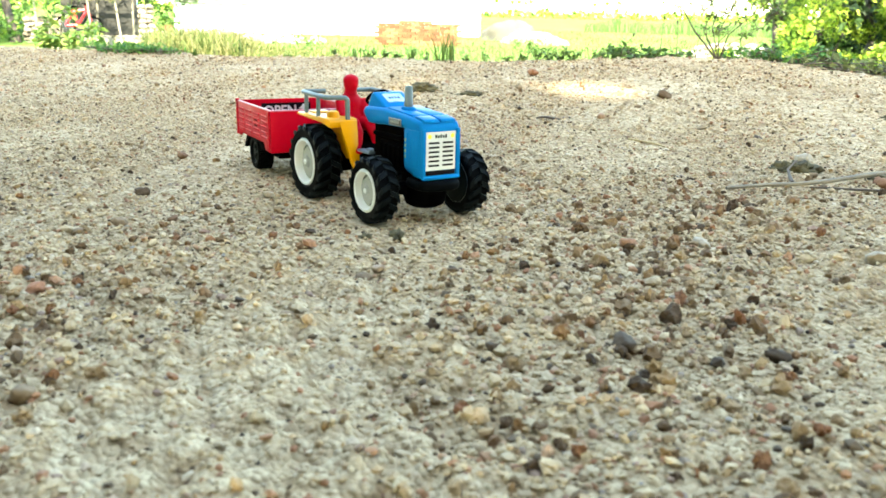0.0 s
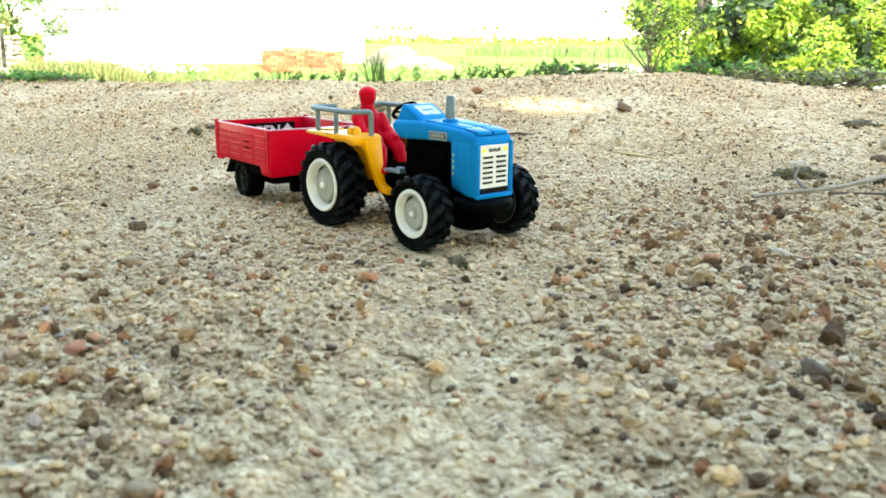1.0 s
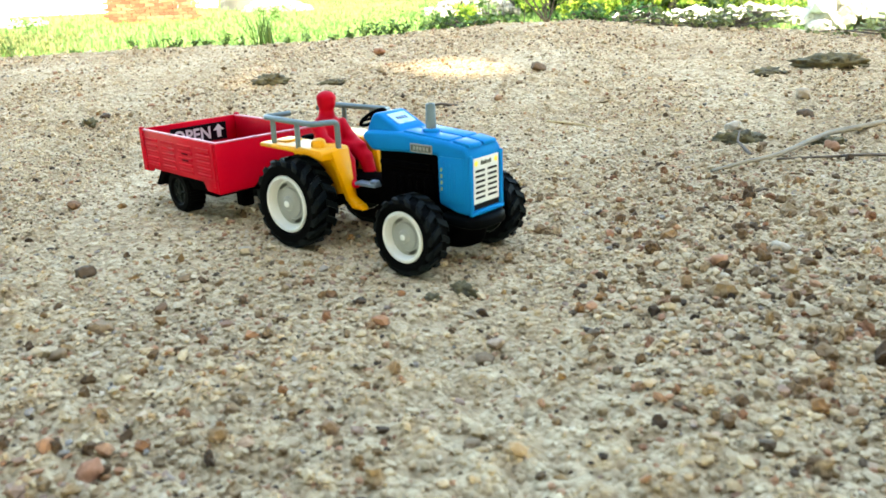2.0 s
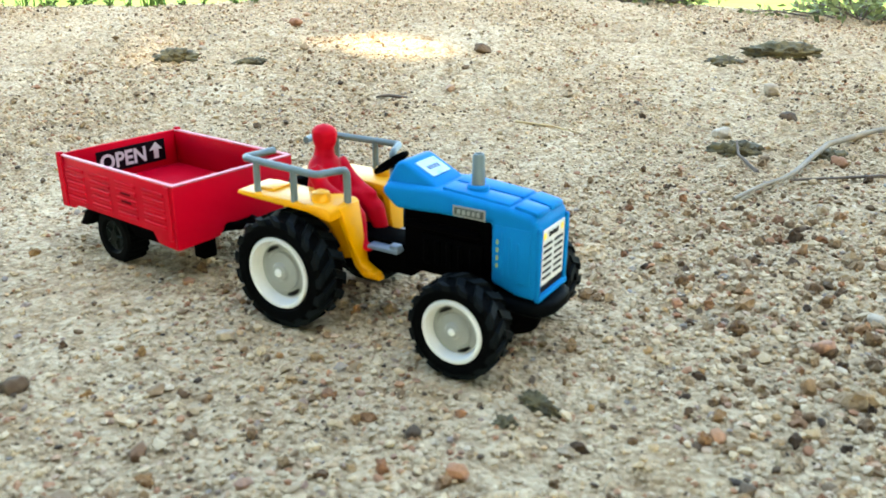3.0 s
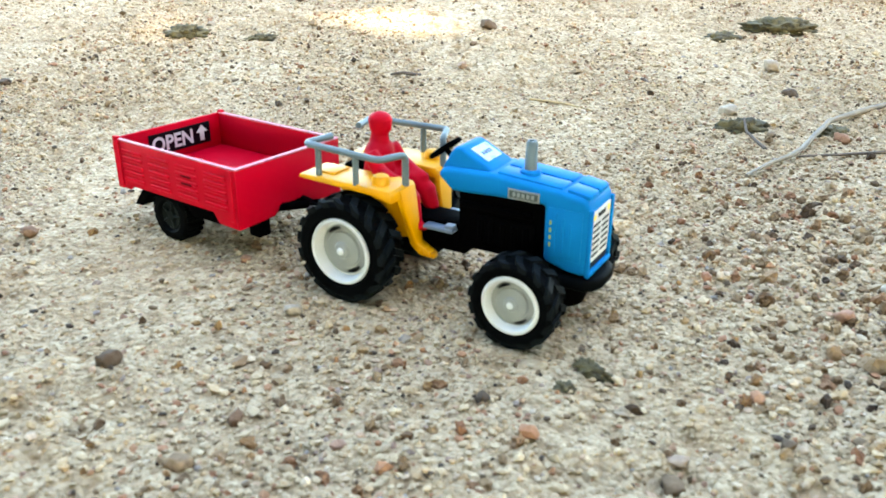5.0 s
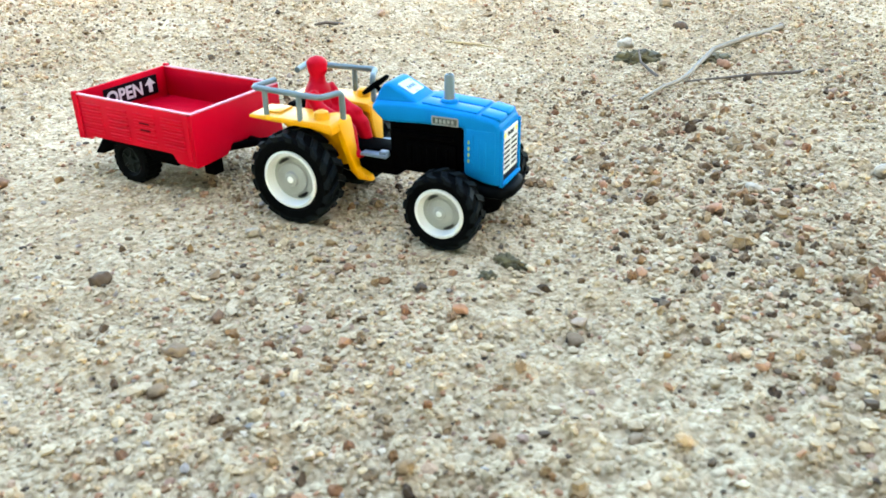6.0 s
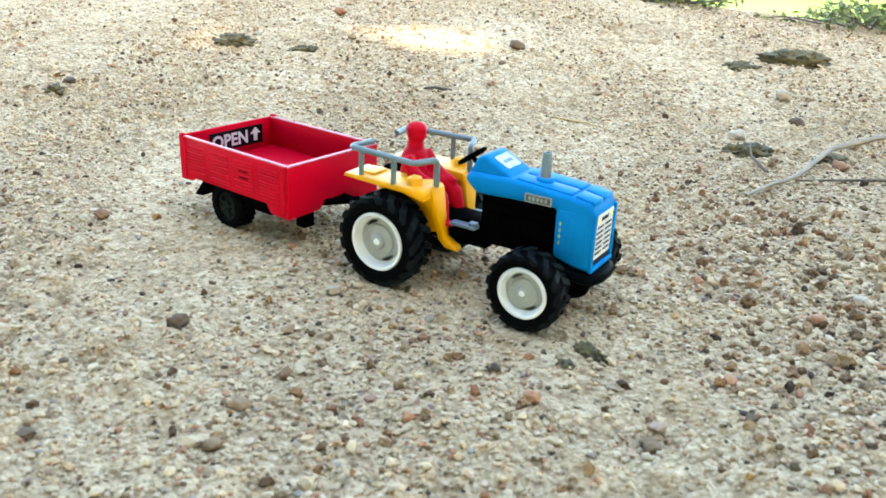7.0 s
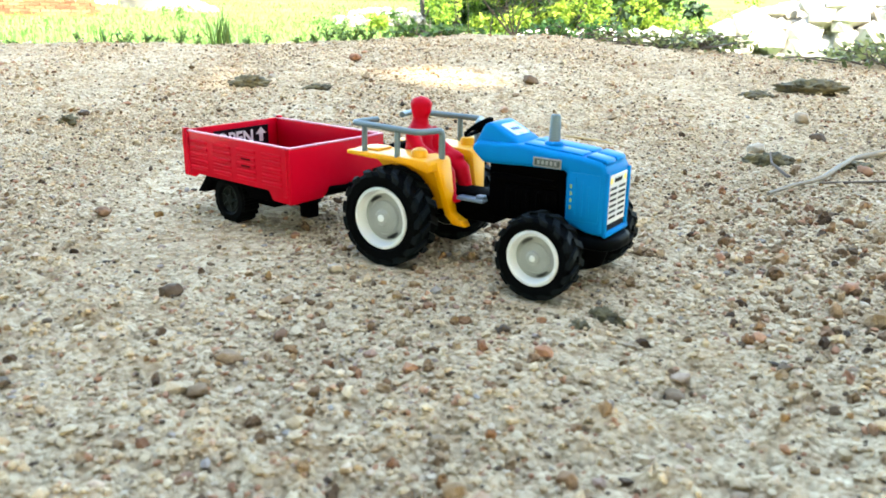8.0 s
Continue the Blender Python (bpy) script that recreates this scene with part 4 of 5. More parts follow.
    prism(bm, [(21.0, 42.2), (24.4, 42.2), (24.4, 47.6), (27.4, 47.6), (22.7, 52.4), (18.0, 47.6), (21.0, 47.6)], X0 + 0.62, X0 + 0.8, 0, axis="x")
    part("arrow", bm, M_STICK_W, sign, "white upward arrow", smooth=0)
    # running gear
    bm = bmesh.new()
    for y in (-17, 17):
        box(bm, X0 + 8, X1 - 6, y - 2.5, y + 2.5, 22.5, 34.2, 0.6)
    box(bm, -104, -58, -22, 22, 12, 30, 0.8)
    box(bm, X1 - 16, X1 - 8, -22, 22, 21, 29, 0.6)
    tube(bm, [(-87, -30, 15.4), (-87, 30, 15.4)], 3.0, 10)
    part("chassis", bm, M_BLACK, tl)
    for s in (-1, 1):
        cen = (-87, s * 29, 15.4)
        bm = bmesh.new()
        lathe(bm, [(8.7, -s * 5), (8.7, s * 5.2), (7.8, s * 5.9), (6.6, s * 5.5), (3.6, s * 4.6), (3.0, s * 6.2), (0.3, s * 6.4)], 28, cen)
        for i in range(5):
            a = i * 2 * math.pi / 5
            tube(bm, [(cen[0] + 3 * math.cos(a), s * 5.6 + cen[1], cen[2] + 3 * math.sin(a)), (cen[0] + 7.6 * math.cos(a), s * 5.6 + cen[1], cen[2] + 7.6 * math.sin(a))], 0.9, 6)
        wh = part("wheel", bm, M_DARKHUB, tl, "small dark spoked wheel")
        bm = bmesh.new()
        lathe(bm, [(8.5, -5.6), (10.2, -7.0), (14.0, -7.0), (15.3, -5.4), (15.6, 0), (15.3, 5.4), (14.0, 7.0), (10.2, 7.0), (8.5, 5.6)], 36, cen, ring_shaped=True)
        part("tyre", bm, M_TYRE, wh)
        bm = bmesh.new()
        box(bm, 14.8, 16.2, -6.0, 6.0, -1.3, 1.3, 0.3, 1)
        me = mesh_of("lug", bm, M_TYRE, 0.001, 30)
        for i in range(22):
            o = new("lug", me)
            o.parent = wh
            o.matrix_basis = Matrix.Translation(Vector(cen) * 0.001) @ Matrix.Rotation(2 * math.pi * i / 22, 4, "Y")
        bm = bmesh.new()
        prism(bm, [(-120, 16.0), (-108, 30.0), (-38, 30.0), (-42, 21.5), (-64, 20.5), (-69, 25.5), (-103, 25.8), (-112, 16.6)], min(s * 22, s * 36), max(s * 22, s * 36), 0.4)
        part("wheel_guard", bm, M_BLACK, tl, "black angular wheel guard")
    bm = bmesh.new()
    tube(bm, [(X1 - 12, -15, 25), (-3, 0, 31)], 2.4, 8)
    tube(bm, [(X1 - 12, 15, 25), (-3, 0, 31)], 2.4, 8)
    lathe(bm, [(4.4, 29.6), (4.4, 33), (2.6, 33.4), (2.6, 29.6)], 18, (0, 0, 0), "z")
    part("drawbar", bm, M_BLACK, tl)
    bm = bmesh.new()
    box(bm, X1 - 17, X1 - 8, -18, -9, 9, 28, 1.2)
    part("prop_stand", bm, M_BLACK, tl)
    return tl


build_trailer()

# ------------------------------------------------------------ plants
def leaf_quads(centres, length, width, droop=0.0, normal_up=0.3, rng=None):
    """Corners and faces of many pointed leaves, each a kite of four corners."""
    rng = rng or RNG
    n = len(centres)
    d = rng.normal(0, 1, (n, 3))
    d[:, 2] = d[:, 2] * 0.6 - droop
    d /= np.linalg.norm(d, axis=1, keepdims=True)
    up = rng.normal(0, 1, (n, 3)) + np.array([0, 0, normal_up * 3])
    side = np.cross(d, up)
    side /= np.linalg.norm(side, axis=1, keepdims=True) + 1e-9
    L = (length * rng.uniform(0.6, 1.3, n))[:, None]
    W = (width * rng.uniform(0.7, 1.2, n))[:, None]
    nrm = np.cross(side, d)
    v = np.stack([centres, centres + d * L * 0.45 + side * W * 0.5 + nrm * W * 0.12, centres + d * L, centres + d * L * 0.45 - side * W * 0.5 + nrm * W * 0.12], 1).reshape(-1, 3)
    return v, np.arange(4 * n).reshape(n, 4)


def grass_blades(xy, z, height, width, lean=0.35, rng=None):
    """Corners and faces of many bent blades, a quad and a tip each drawn as two quads."""
    rng = rng or RNG
    n = len(xy)
    a = rng.uniform(0, 2 * np.pi, n)
    out = np.stack([np.cos(a), np.sin(a), 0 * a], 1)
    side = np.stack([-np.sin(a), np.cos(a), 0 * a], 1) * (width * rng.uniform(0.6, 1.2, n))[:, None] * 0.5
    h = (height * rng.uniform(0.5, 1.25, n))[:, None]
    bend_by = (lean * rng.uniform(0.3, 1.6, n))[:, None]
    base = np.concatenate([xy, np.asarray(z)[:, None]], 1)
    mid = base + np.array([0, 0, 1]) * h * 0.55 + out * h * bend_by * 0.35
    tip = base + np.array([0, 0, 1]) * h * 0.95 + out * h * bend_by
    v = np.stack([base - side, base + side, mid + side * 0.75, mid - side * 0.75, tip + side * 0.12, tip - side * 0.12], 1).reshape(-1, 3)
    i = np.arange(n)[:, None] * 6
    return v, np.concatenate([i + [[0, 1, 2, 3]], i + [[3, 2, 4, 5]]])


def bearing(az):
    """Headings of the far yard, widened about the line to the house."""
    return 55.3 + 1.11 * (az - 49.26)


def polar(az, dist, eye=(0.53, -0.325)):
    """A place on the plan by heading and distance from the standpoint."""
    d = heading(bearing(az))
    dist = dist * 0.93
    return eye[0] + d.x * dist, eye[1] + d.y * dist


def clumps(n, centre, radii, count, rng, lobe=(0.22, 0.5)):
    """Points that lie in irregular lobes round a centre."""
    lobes = rng.normal(0, 0.55, (count, 3)) * radii
    size = rng.uniform(lobe[0], lobe[1], count)
    pick = rng.integers(0, count, n)
    p = rng.normal(0, 1, (n, 3))
    p /= np.linalg.norm(p, axis=1, keepdims=True)
    p *= (rng.uniform(0.35, 1.0, n) ** 0.5)[:, None]
    return np.asarray(centre) + lobes[pick] + p * size[pick][:, None] * np.asarray(radii)


def limbs(bm, base, top, r, rng, forks=5, spread_by=0.5):
    """A tapered trunk that forks into bent limbs."""
    base, top = Vector(base), Vector(top)
    mid = base.lerp(top, 0.5) + Vector((rng.normal(0, 0.06), rng.normal(0, 0.06), 0)) * (top - base).length
    tube(bm, [base, base.lerp(mid, 0.5), mid, top], r, 9, (1.25, 1.0, 0.85, 0.55))
    L = (top - base).length
    for _ in range(forks):
        s = base.lerp(top, rng.uniform(0.45, 0.95))
        e = s + Vector((rng.normal(0, spread_by), rng.normal(0, spread_by), rng.uniform(0.2, 0.6))) * L * 0.6
        m = s.lerp(e, 0.5) + Vector((rng.normal(0, 0.04), rng.normal(0, 0.04), 0.05)) * L
        tube(bm, [s, m, e], r * 0.45, 6, (1.0, 0.75, 0.3))


def build_shade_tree():
    """The tree behind the standpoint whose crown shades the bank; two gaps in it let sun onto the gravel."""
    rng = np.random.default_rng(3)
    tree = thing("shade_tree", "tall leafy tree that shades the gravel bank", "tree")
    c = SUN * (5.9 / SUN.z)
    bm = bmesh.new()
    limbs(bm, (5.6, -3.8, -0.03), (c.x + 0.1, c.y - 0.1, 5.7), 0.17, rng, 10, 0.4)
    part("trunk", bm, M_BARK, tree, k=1.0)
    n = 120000
    s, q = rng.uniform(-6.5, 1.55, n), rng.uniform(-5.0, 4.8, n)
    gx, gy = s * AHEAD.x + q * ACROSS.x, s * AHEAD.y + q * ACROSS.y
    h = 5.0 + 1.9 * rng.uniform(0, 1, n)
    keep = np.ones(n, bool)
    for sx, sy, ra, rb, open_by in ((-0.36, 0.61, 0.13, 0.018, 0.92), (-0.66, 0.42, 0.10, 0.016, 0.93)):
        ds, dq = along(gx - sx, gy - sy)
        d = (ds / (rb + 0.06)) ** 2 + (dq / (ra + 0.06)) ** 2
        keep &= (d > 1) | (rng.uniform(0, 1, n) > open_by)
    # an uneven margin to the crown
    keep &= (s < 1.35 + 0.2 * np.sin(q * 3.1))
    pts = np.stack([gx, gy, 0 * gx], 1)[keep] + np.array(SUN)[None] * (h[keep] / SUN.z)[:, None]
    # unseen low leaves added behind the standpoint to hold back light from there
    n = 110000
    s, q, h = rng.uniform(-6.0, -1.5, n), rng.uniform(-5.0, 5.0, n), rng.uniform(0.7, 5.0, n)
    # and more unseen leaves added to block low light from both sides
    n = 90000
    s = np.concatenate([s, rng.uniform(-1.5, 0.8, n)])
    q = np.concatenate([q, rng.uniform(2.0, 6.0, n) * np.where(rng.uniform(0, 1, n) < 0.5, -1, 1)])
    h = np.concatenate([h, rng.uniform(0.3, 5.0, n)])
    low = np.stack([s * AHEAD.x + q * ACROSS.x, s * AHEAD.y + q * ACROSS.y, h], 1)
    cast = low - np.array(SUN)[None] * (h / SUN.z)[:, None]
    ok = along(cast[:, 0], cast[:, 1])[0] < 1.25
    for sx, sy, ra, rb in ((-0.36, 0.61, 0.22, 0.09), (-0.66, 0.42, 0.18, 0.06)):
        ds, dq = along(cast[:, 0] - sx, cast[:, 1] - sy)
        ok &= (ds / (rb + 0.2)) ** 2 + (dq / (ra + 0.2)) ** 2 > 1
    pts = np.concatenate([pts, low[ok]])
    v, f = leaf_quads(pts, np.float64(0.15), np.float64(0.085), rng=rng)
    crown = new("crown", numpy_mesh("crown", v, f, M_WEED))
    crown.parent = tree
    tagged(crown, "dense green crown with unseen low leaves added to block light", kind="stuff")


build_shade_tree()


def build_bush(name, label, az, dist, radii, lift, n, leaf, seed, mat=None, group="", trunk=True, lobes=16, ground_level=FIELD_Z, lobe=(0.22, 0.5), core=0):
    rng = np.random.default_rng(seed)
    x, y = polar(az, dist)
    ob = thing(name, label, "bush" if "bush" in name else "tree", Matrix.Translation((x, y, ground_level)), group)
    if trunk:
        bm = bmesh.new()
        limbs(bm, (0, 0, -0.05), (rng.normal(0, 0.2) * radii[0], 0, lift + radii[2] * 0.5), 0.035 * radii[2] + 0.02, rng, 8, 0.5)
        part("trunk", bm, M_BARK, ob, k=1.0)
    pts = clumps(n, (0, 0, lift + radii[2] * 0.35), radii, lobes, rng, lobe)
    pts[:, 2] = np.maximum(pts[:, 2], rng.uniform(0.02, 0.3, len(pts)))
    v, f = leaf_quads(pts, np.float64(leaf), np.float64(leaf * 0.45), 0.15, 0.6, rng=rng)
    cr = new("crown", numpy_mesh("crown", v, f, mat or M_LEAF))
    cr.parent = ob
    tagged(cr, kind="stuff")
    # extra dark leaves inside the crown: shade in its gaps, put into colour
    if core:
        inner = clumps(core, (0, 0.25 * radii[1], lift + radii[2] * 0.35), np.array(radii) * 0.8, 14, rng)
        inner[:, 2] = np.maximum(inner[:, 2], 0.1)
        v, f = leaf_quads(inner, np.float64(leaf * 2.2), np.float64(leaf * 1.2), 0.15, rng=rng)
        deep = new("inner_leaves", numpy_mesh("inner_leaves", v, f, M_GAPSHADELEAF))
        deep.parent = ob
        tagged(deep, "dark leaves added for the shade in the crown's gaps", kind="stuff")
    return ob


# big bushes and small trees to one side of the meadow
for i, (az, dist, rad, lift, n) in enumerate(((27.0, 17.5, (1.25, 1.4, 1.35), 0.55, 11000), (22.6, 17.0, (1.35, 1.4, 1.5), 0.6, 11000), (18.6, 18.0, (1.3, 1.3, 1.2), 0.5, 8000))):
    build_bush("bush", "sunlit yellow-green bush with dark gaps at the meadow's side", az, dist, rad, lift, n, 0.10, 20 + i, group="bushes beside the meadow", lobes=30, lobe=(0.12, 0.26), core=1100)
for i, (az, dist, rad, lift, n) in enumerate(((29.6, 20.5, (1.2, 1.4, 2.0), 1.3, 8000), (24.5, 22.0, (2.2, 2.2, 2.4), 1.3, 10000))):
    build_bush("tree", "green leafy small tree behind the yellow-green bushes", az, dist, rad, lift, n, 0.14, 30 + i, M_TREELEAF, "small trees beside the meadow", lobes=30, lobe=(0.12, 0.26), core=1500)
build_bush("tree", "slender leaning tree with a dark bare trunk", 31.4, 19.0, (0.5, 0.5, 0.85), 1.35, 1500, 0.12, 37, M_WEED, "small trees beside the meadow", lobes=12)
for i, (az, dist, rad, lift, n) in enumerate(((73.5, 23.0, (2.4, 2.0, 2.2), 1.0, 3000), (70.0, 30.0, (2.6, 2.4, 2.6), 1.2, 2600), (66.9, 33.0, (1.6, 1.6, 1.8), 0.9, 1800))):
    build_bush("tree", "green leafy tree behind the pole shelter", az, dist, rad, lift, n * 3, 0.15, 40 + i, M_TREELEAF, "trees behind the shelter", lobes=40, lobe=(0.14, 0.32))
build_bush("vine_bush", "dark green climbing bush at the foot of a pole", 71.2, 15.5, (0.34, 0.34, 0.42), 0.22, 700, 0.13, 51, M_WEED)
for i, (az, dist) in enumerate(((33.6, 17.5), (45.0, 21.0), (36.5, 15.5), (58.5, 19.0))):
    build_bush("bush", "low pale-green bush in the meadow", az, dist, (0.32, 0.3, 0.2), 0.03, 240, 0.09, 60 + i, M_BLADE, "low meadow bushes", trunk=False, lobes=8)


def build_meadow_grass():
    rng = np.random.default_rng(11)
    n = 42000
    dist = 11.5 + 34 * rng.uniform(0, 1, n) ** 1.5
    az = rng.uniform(2, 80, n)
    a = np.radians(az)
    xy = np.stack([0.53 - np.sin(a) * dist, -0.405 + np.cos(a) * dist], 1)
    v, f = grass_blades(xy, ground_z(xy[:, 0], xy[:, 1]) - 0.01, 0.07 + 0.05 * np.sin(xy[:, 0] * 1.3) ** 2, 0.028 + 0 * a, rng=rng)
    tagged(new("meadow_grass", numpy_mesh("meadow_grass", v, f, M_BLADE)), "short bright yellow-green meadow grass in full sun", "grass", kind="stuff")
    n = 11000
    dist, az = rng.uniform(11.8, 16.5, n), 62 + 12.5 * rng.uniform(0, 1, n) ** 0.7
    a = np.radians(az)
    xy = np.stack([0.53 - np.sin(a) * dist, -0.405 + np.cos(a) * dist], 1)
    tall = 0.10 + 0.30 * smooth_np(65.5, 71, az) * rng.uniform(0.5, 1.2, n)
    v, f = grass_blades(xy, ground_z(xy[:, 0], xy[:, 1]) - 0.01, tall, 0.022 + 0 * a, 0.4, rng=rng)
    tagged(new("dry_grass", numpy_mesh("dry_grass", v, f, M_DRYGRASS)), "tall straw-coloured grass before the pole shelter", "grass", kind="stuff")
    # reeds in front of the far trees
    n = 16000
    dist, az = rng.uniform(45, 85, n), rng.uniform(18, 47.2, n)
    a = np.radians(az)
    xy = np.stack([0.53 - np.sin(a) * dist, -0.405 + np.cos(a) * dist], 1)
    v, f = grass_blades(xy, ground_z(xy[:, 0], xy[:, 1]), 0.50 + 0.16 * np.sin(a * 90), 0.07 + 0 * a, 0.2, rng=rng)
    tagged(new("reeds", numpy_mesh("reeds", v, f, M_BLADE)), "tall green reeds across the far meadow", "reeds", kind="stuff")


build_meadow_grass()


def build_far_woods():
    rng = np.random.default_rng(12)
    n = 9000
    az = rng.uniform(-5, 95, n)
    a = np.radians(az)
    dist = rng.uniform(260, 320, n)
    top = 0.9 + 0.9 * np.abs(np.sin(a * 37)) + 0.7 * np.abs(np.sin(a * 91 + 1))
    p = np.stack([-np.sin(a) * dist, np.cos(a) * dist, FIELD_Z + rng.uniform(0, 1, n) ** 0.7 * top], 1)
    v, f = leaf_quads(p, np.float64(1.6), np.float64(1.1), rng=rng)
    tagged(new("far_woods", numpy_mesh("far_woods", v, f, M_LEAF)), "low hazy line of trees on the horizon", "woods", kind="stuff")


build_far_woods()


def build_palm():
    rng = np.random.default_rng(5)
    palm = thing("palm_tree", "distant fan palm above the tree line", "palm tree", group="palms on the horizon")
    bm = bmesh.new()
    tube(bm, [(0, 0, 0), (0.15, 0, 4), (0.1, 0, 8)], 0.22, 8, (1.2, 0.9, 0.7))
    part("trunk", bm, M_BARK, palm, k=1.0)
    c = rng.normal(0, 0.35, (90, 3)) + np.array([0.1, 0, 8.3])
    v, f = leaf_quads(c, np.float64(1.6), np.float64(0.7), rng=rng)
    cr = new("crown", numpy_mesh("crown", v, f, M_LEAF))
    cr.parent = palm
    return palm


PALM = build_palm()
for i, (az, dist, k) in enumerate(((47.2, 520, 1.0), (46.3, 560, 1.15), (45.9, 540, 1.2), (45.5, 600, 1.1), (45.2, 520, 1.05), (41.6, 620, 1.2), (40.9, 560, 1.1), (40.2, 520, 1.15))):
    x, y = polar(az, dist)
    m = Matrix.Translation((x, y, FIELD_Z)) @ Matrix.Rotation(i * 1.3, 4, "Z") @ Matrix.Scale(k, 4)
    if i == 0:
        PALM.matrix_basis = m
    else:
        copy_thing(PALM, Matrix.Translation((x, y, FIELD_Z)) @ Matrix.Rotation(i * 1.3, 4, "Z"))


# ------------------------------------------------------------ plants along the rim of the bank
def rim_point(az, off=0.0):
    """A place on the rim by heading, off metres beyond or short of it, and its height."""
    d = heading(bearing(az))
    ex, ey = 0.50, -0.34
    lo, hi = 0.5, 4.0
    for _ in range(40):
        mid = (lo + hi) / 2
        s, q = along(ex + d.x * mid, ey + d.y * mid)
        if s > float(edge_at(q)) + off:
            hi = mid
        else:
            lo = mid
    x, y = ex + d.x * lo, ey + d.y * lo
    return x, y, float(ground_z(x, y))


def build_weed(az, off, height, n, seed, leaf=0.0085, kind="leafy", width=1.2, label="small dark green weed rooted on the gravel rim"):
    rng = np.random.default_rng(seed)
    x, y, z = rim_point(az, off)
    weed = thing("weed", label, "weed", Matrix.Translation((x, y, z - 0.002)), "weeds along the rim")
    bm = bmesh.new()
    pts = []
    n = n * 2 if kind == "leafy" else n
    for i in range(3 + n // 12):
        a, ln = rng.uniform(0, 2 * math.pi), height * rng.uniform(0.6, 1.15)
        d = Vector((math.cos(a) * rng.uniform(0.2, 0.9) * width, math.sin(a) * rng.uniform(0.2, 0.9) * width, 1)).normalized() * ln
        m = d * 0.5 + Vector((rng.normal(0, 0.06), rng.normal(0, 0.06), 0)) * ln
        tube(bm, [(0, 0, 0), m, d], 0.0009 + 0.004 * height, 5, (1, 0.8, 0.4))
        for _ in range(max(2, n // (3 + n // 12))):
            s = rng.uniform(0.25, 1.05)
            p = (m * (2 * s) if s < 0.5 else m.lerp(d, (s - 0.5) * 2))
            pts.append(tuple(p))
    tagged(part("stem", bm, M_TWIG if kind == "dry" else M_WEED, weed, k=1.0), kind="stuff")
    pts = np.array(pts)
    if kind == "blades":
        v, f = grass_blades(rng.normal(0, 0.006, (n, 2)), np.zeros(n), np.full(n, height), np.full(n, 0.0035), 0.35, rng=rng)
    else:
        v, f = leaf_quads(pts, np.float64(leaf), np.float64(leaf * 0.5), rng=rng)
    lv = new("leaves", numpy_mesh("leaves", v, f, M_WEED))
    lv.parent = weed
    tagged(lv, kind="stuff")
    return weed


WEEDS = ((54.6, 0.0, 0.022, 18, "leafy"), (53.6, 0.02, 0.035, 14, "blades"), (52.6, 0.0, 0.028, 30, "leafy"), (51.7, 0.0, 0.030, 26, "leafy"), (50.9, 0.03, 0.022, 26, "leafy"), (50.0, 0.0, 0.026, 30, "leafy"),
         (49.2, 0.0, 0.020, 22, "leafy"), (48.2, 0.0, 0.070, 18, "blades"), (47.6, 0.02, 0.055, 12, "blades"), (46.6, 0.0, 0.024, 16, "leafy"), (45.6, 0.03, 0.032, 14, "leafy"), (44.2, 0.0, 0.018, 14, "leafy"),
         (43.2, 0.0, 0.024, 22, "leafy"), (42.4, 0.01, 0.034, 34, "leafy"), (41.7, 0.0, 0.030, 34, "leafy"), (41.0, 0.02, 0.034, 40, "leafy"), (40.3, 0.0, 0.036, 40, "leafy"), (38.6, 0.0, 0.034, 26, "leafy"), (37.8, 0.02, 0.040, 20, "leafy"),
         (35.6, 0.0, 0.026, 16, "leafy"), (60.4, 0.02, 0.075, 10, "leafy"), (63.0, 0.0, 0.016, 18, "leafy"), (57.5, 0.0, 0.016, 16, "leafy"), (29.4, 0.0, 0.050, 14, "leafy"), (27.6, 0.02, 0.030, 20, "blades"), (12.0, 0.0, 0.03, 30, "leafy"))
for i, (az, off, h, n, kd) in enumerate(WEEDS):
    build_weed(az, off, h, n, 100 + i, kind=kd)


def build_sapling():
    rng = np.random.default_rng(77)
    x, y, z = rim_point(32.0, -0.01)
    sap = thing("thorn_sapling", "sparse woody sapling with thin dark twigs on the rim", "sapling", Matrix.Translation((x, y, z - 0.004)))
    pts = []
    right = Vector((ACROSS.x, ACROSS.y, 0))
    stems = ((-0.78, 0.24, 1.0), (-0.20, 0.20, 0.7), (0.0, 0.22, 0.7), (0.14, 0.19, 0.6), (0.62, 0.20, 0.8), (1.0, 0.15, 0.6), (-0.42, 0.15, 0.6))
    for k, ln, th in stems:
        bm = bmesh.new()
        d = (right * k + Vector((0, 0, 1)) + AHEAD * rng.normal(0, 0.15)).normalized() * ln
        side = right * rng.normal(0, 0.012)
        line = [Vector((0, 0, 0)), d * 0.3 + side, d * 0.65 - side * 0.5, d]
        tube(bm, line, 0.0019 * th, 6, (1.1, 0.85, 0.6, 0.25))
        for j in range(13):
            s = rng.uniform(0.25, 0.98)
            b = d * s
            e = b + (right * rng.normal(0, 0.6) + Vector((0, 0, rng.uniform(0.1, 0.7))) + AHEAD * rng.normal(0, 0.4)).normalized() * rng.uniform(0.018, 0.05)
            tube(bm, [b, b.lerp(e, 0.5) + Vector((0, 0, 0.002)), e], 0.0010, 4, (1, 0.8, 0.4))
            for _ in range(8):
                pts.append(tuple(b.lerp(e, rng.uniform(0.3, 1.05))))
        part("branch", bm, M_TWIG, sap, k=1.0)
    v, f = leaf_quads(np.array(pts), np.float64(0.0105), np.float64(0.0045), rng=rng)
    lv = new("leaves", numpy_mesh("leaves", v, f, M_WEED))
    lv.parent = sap
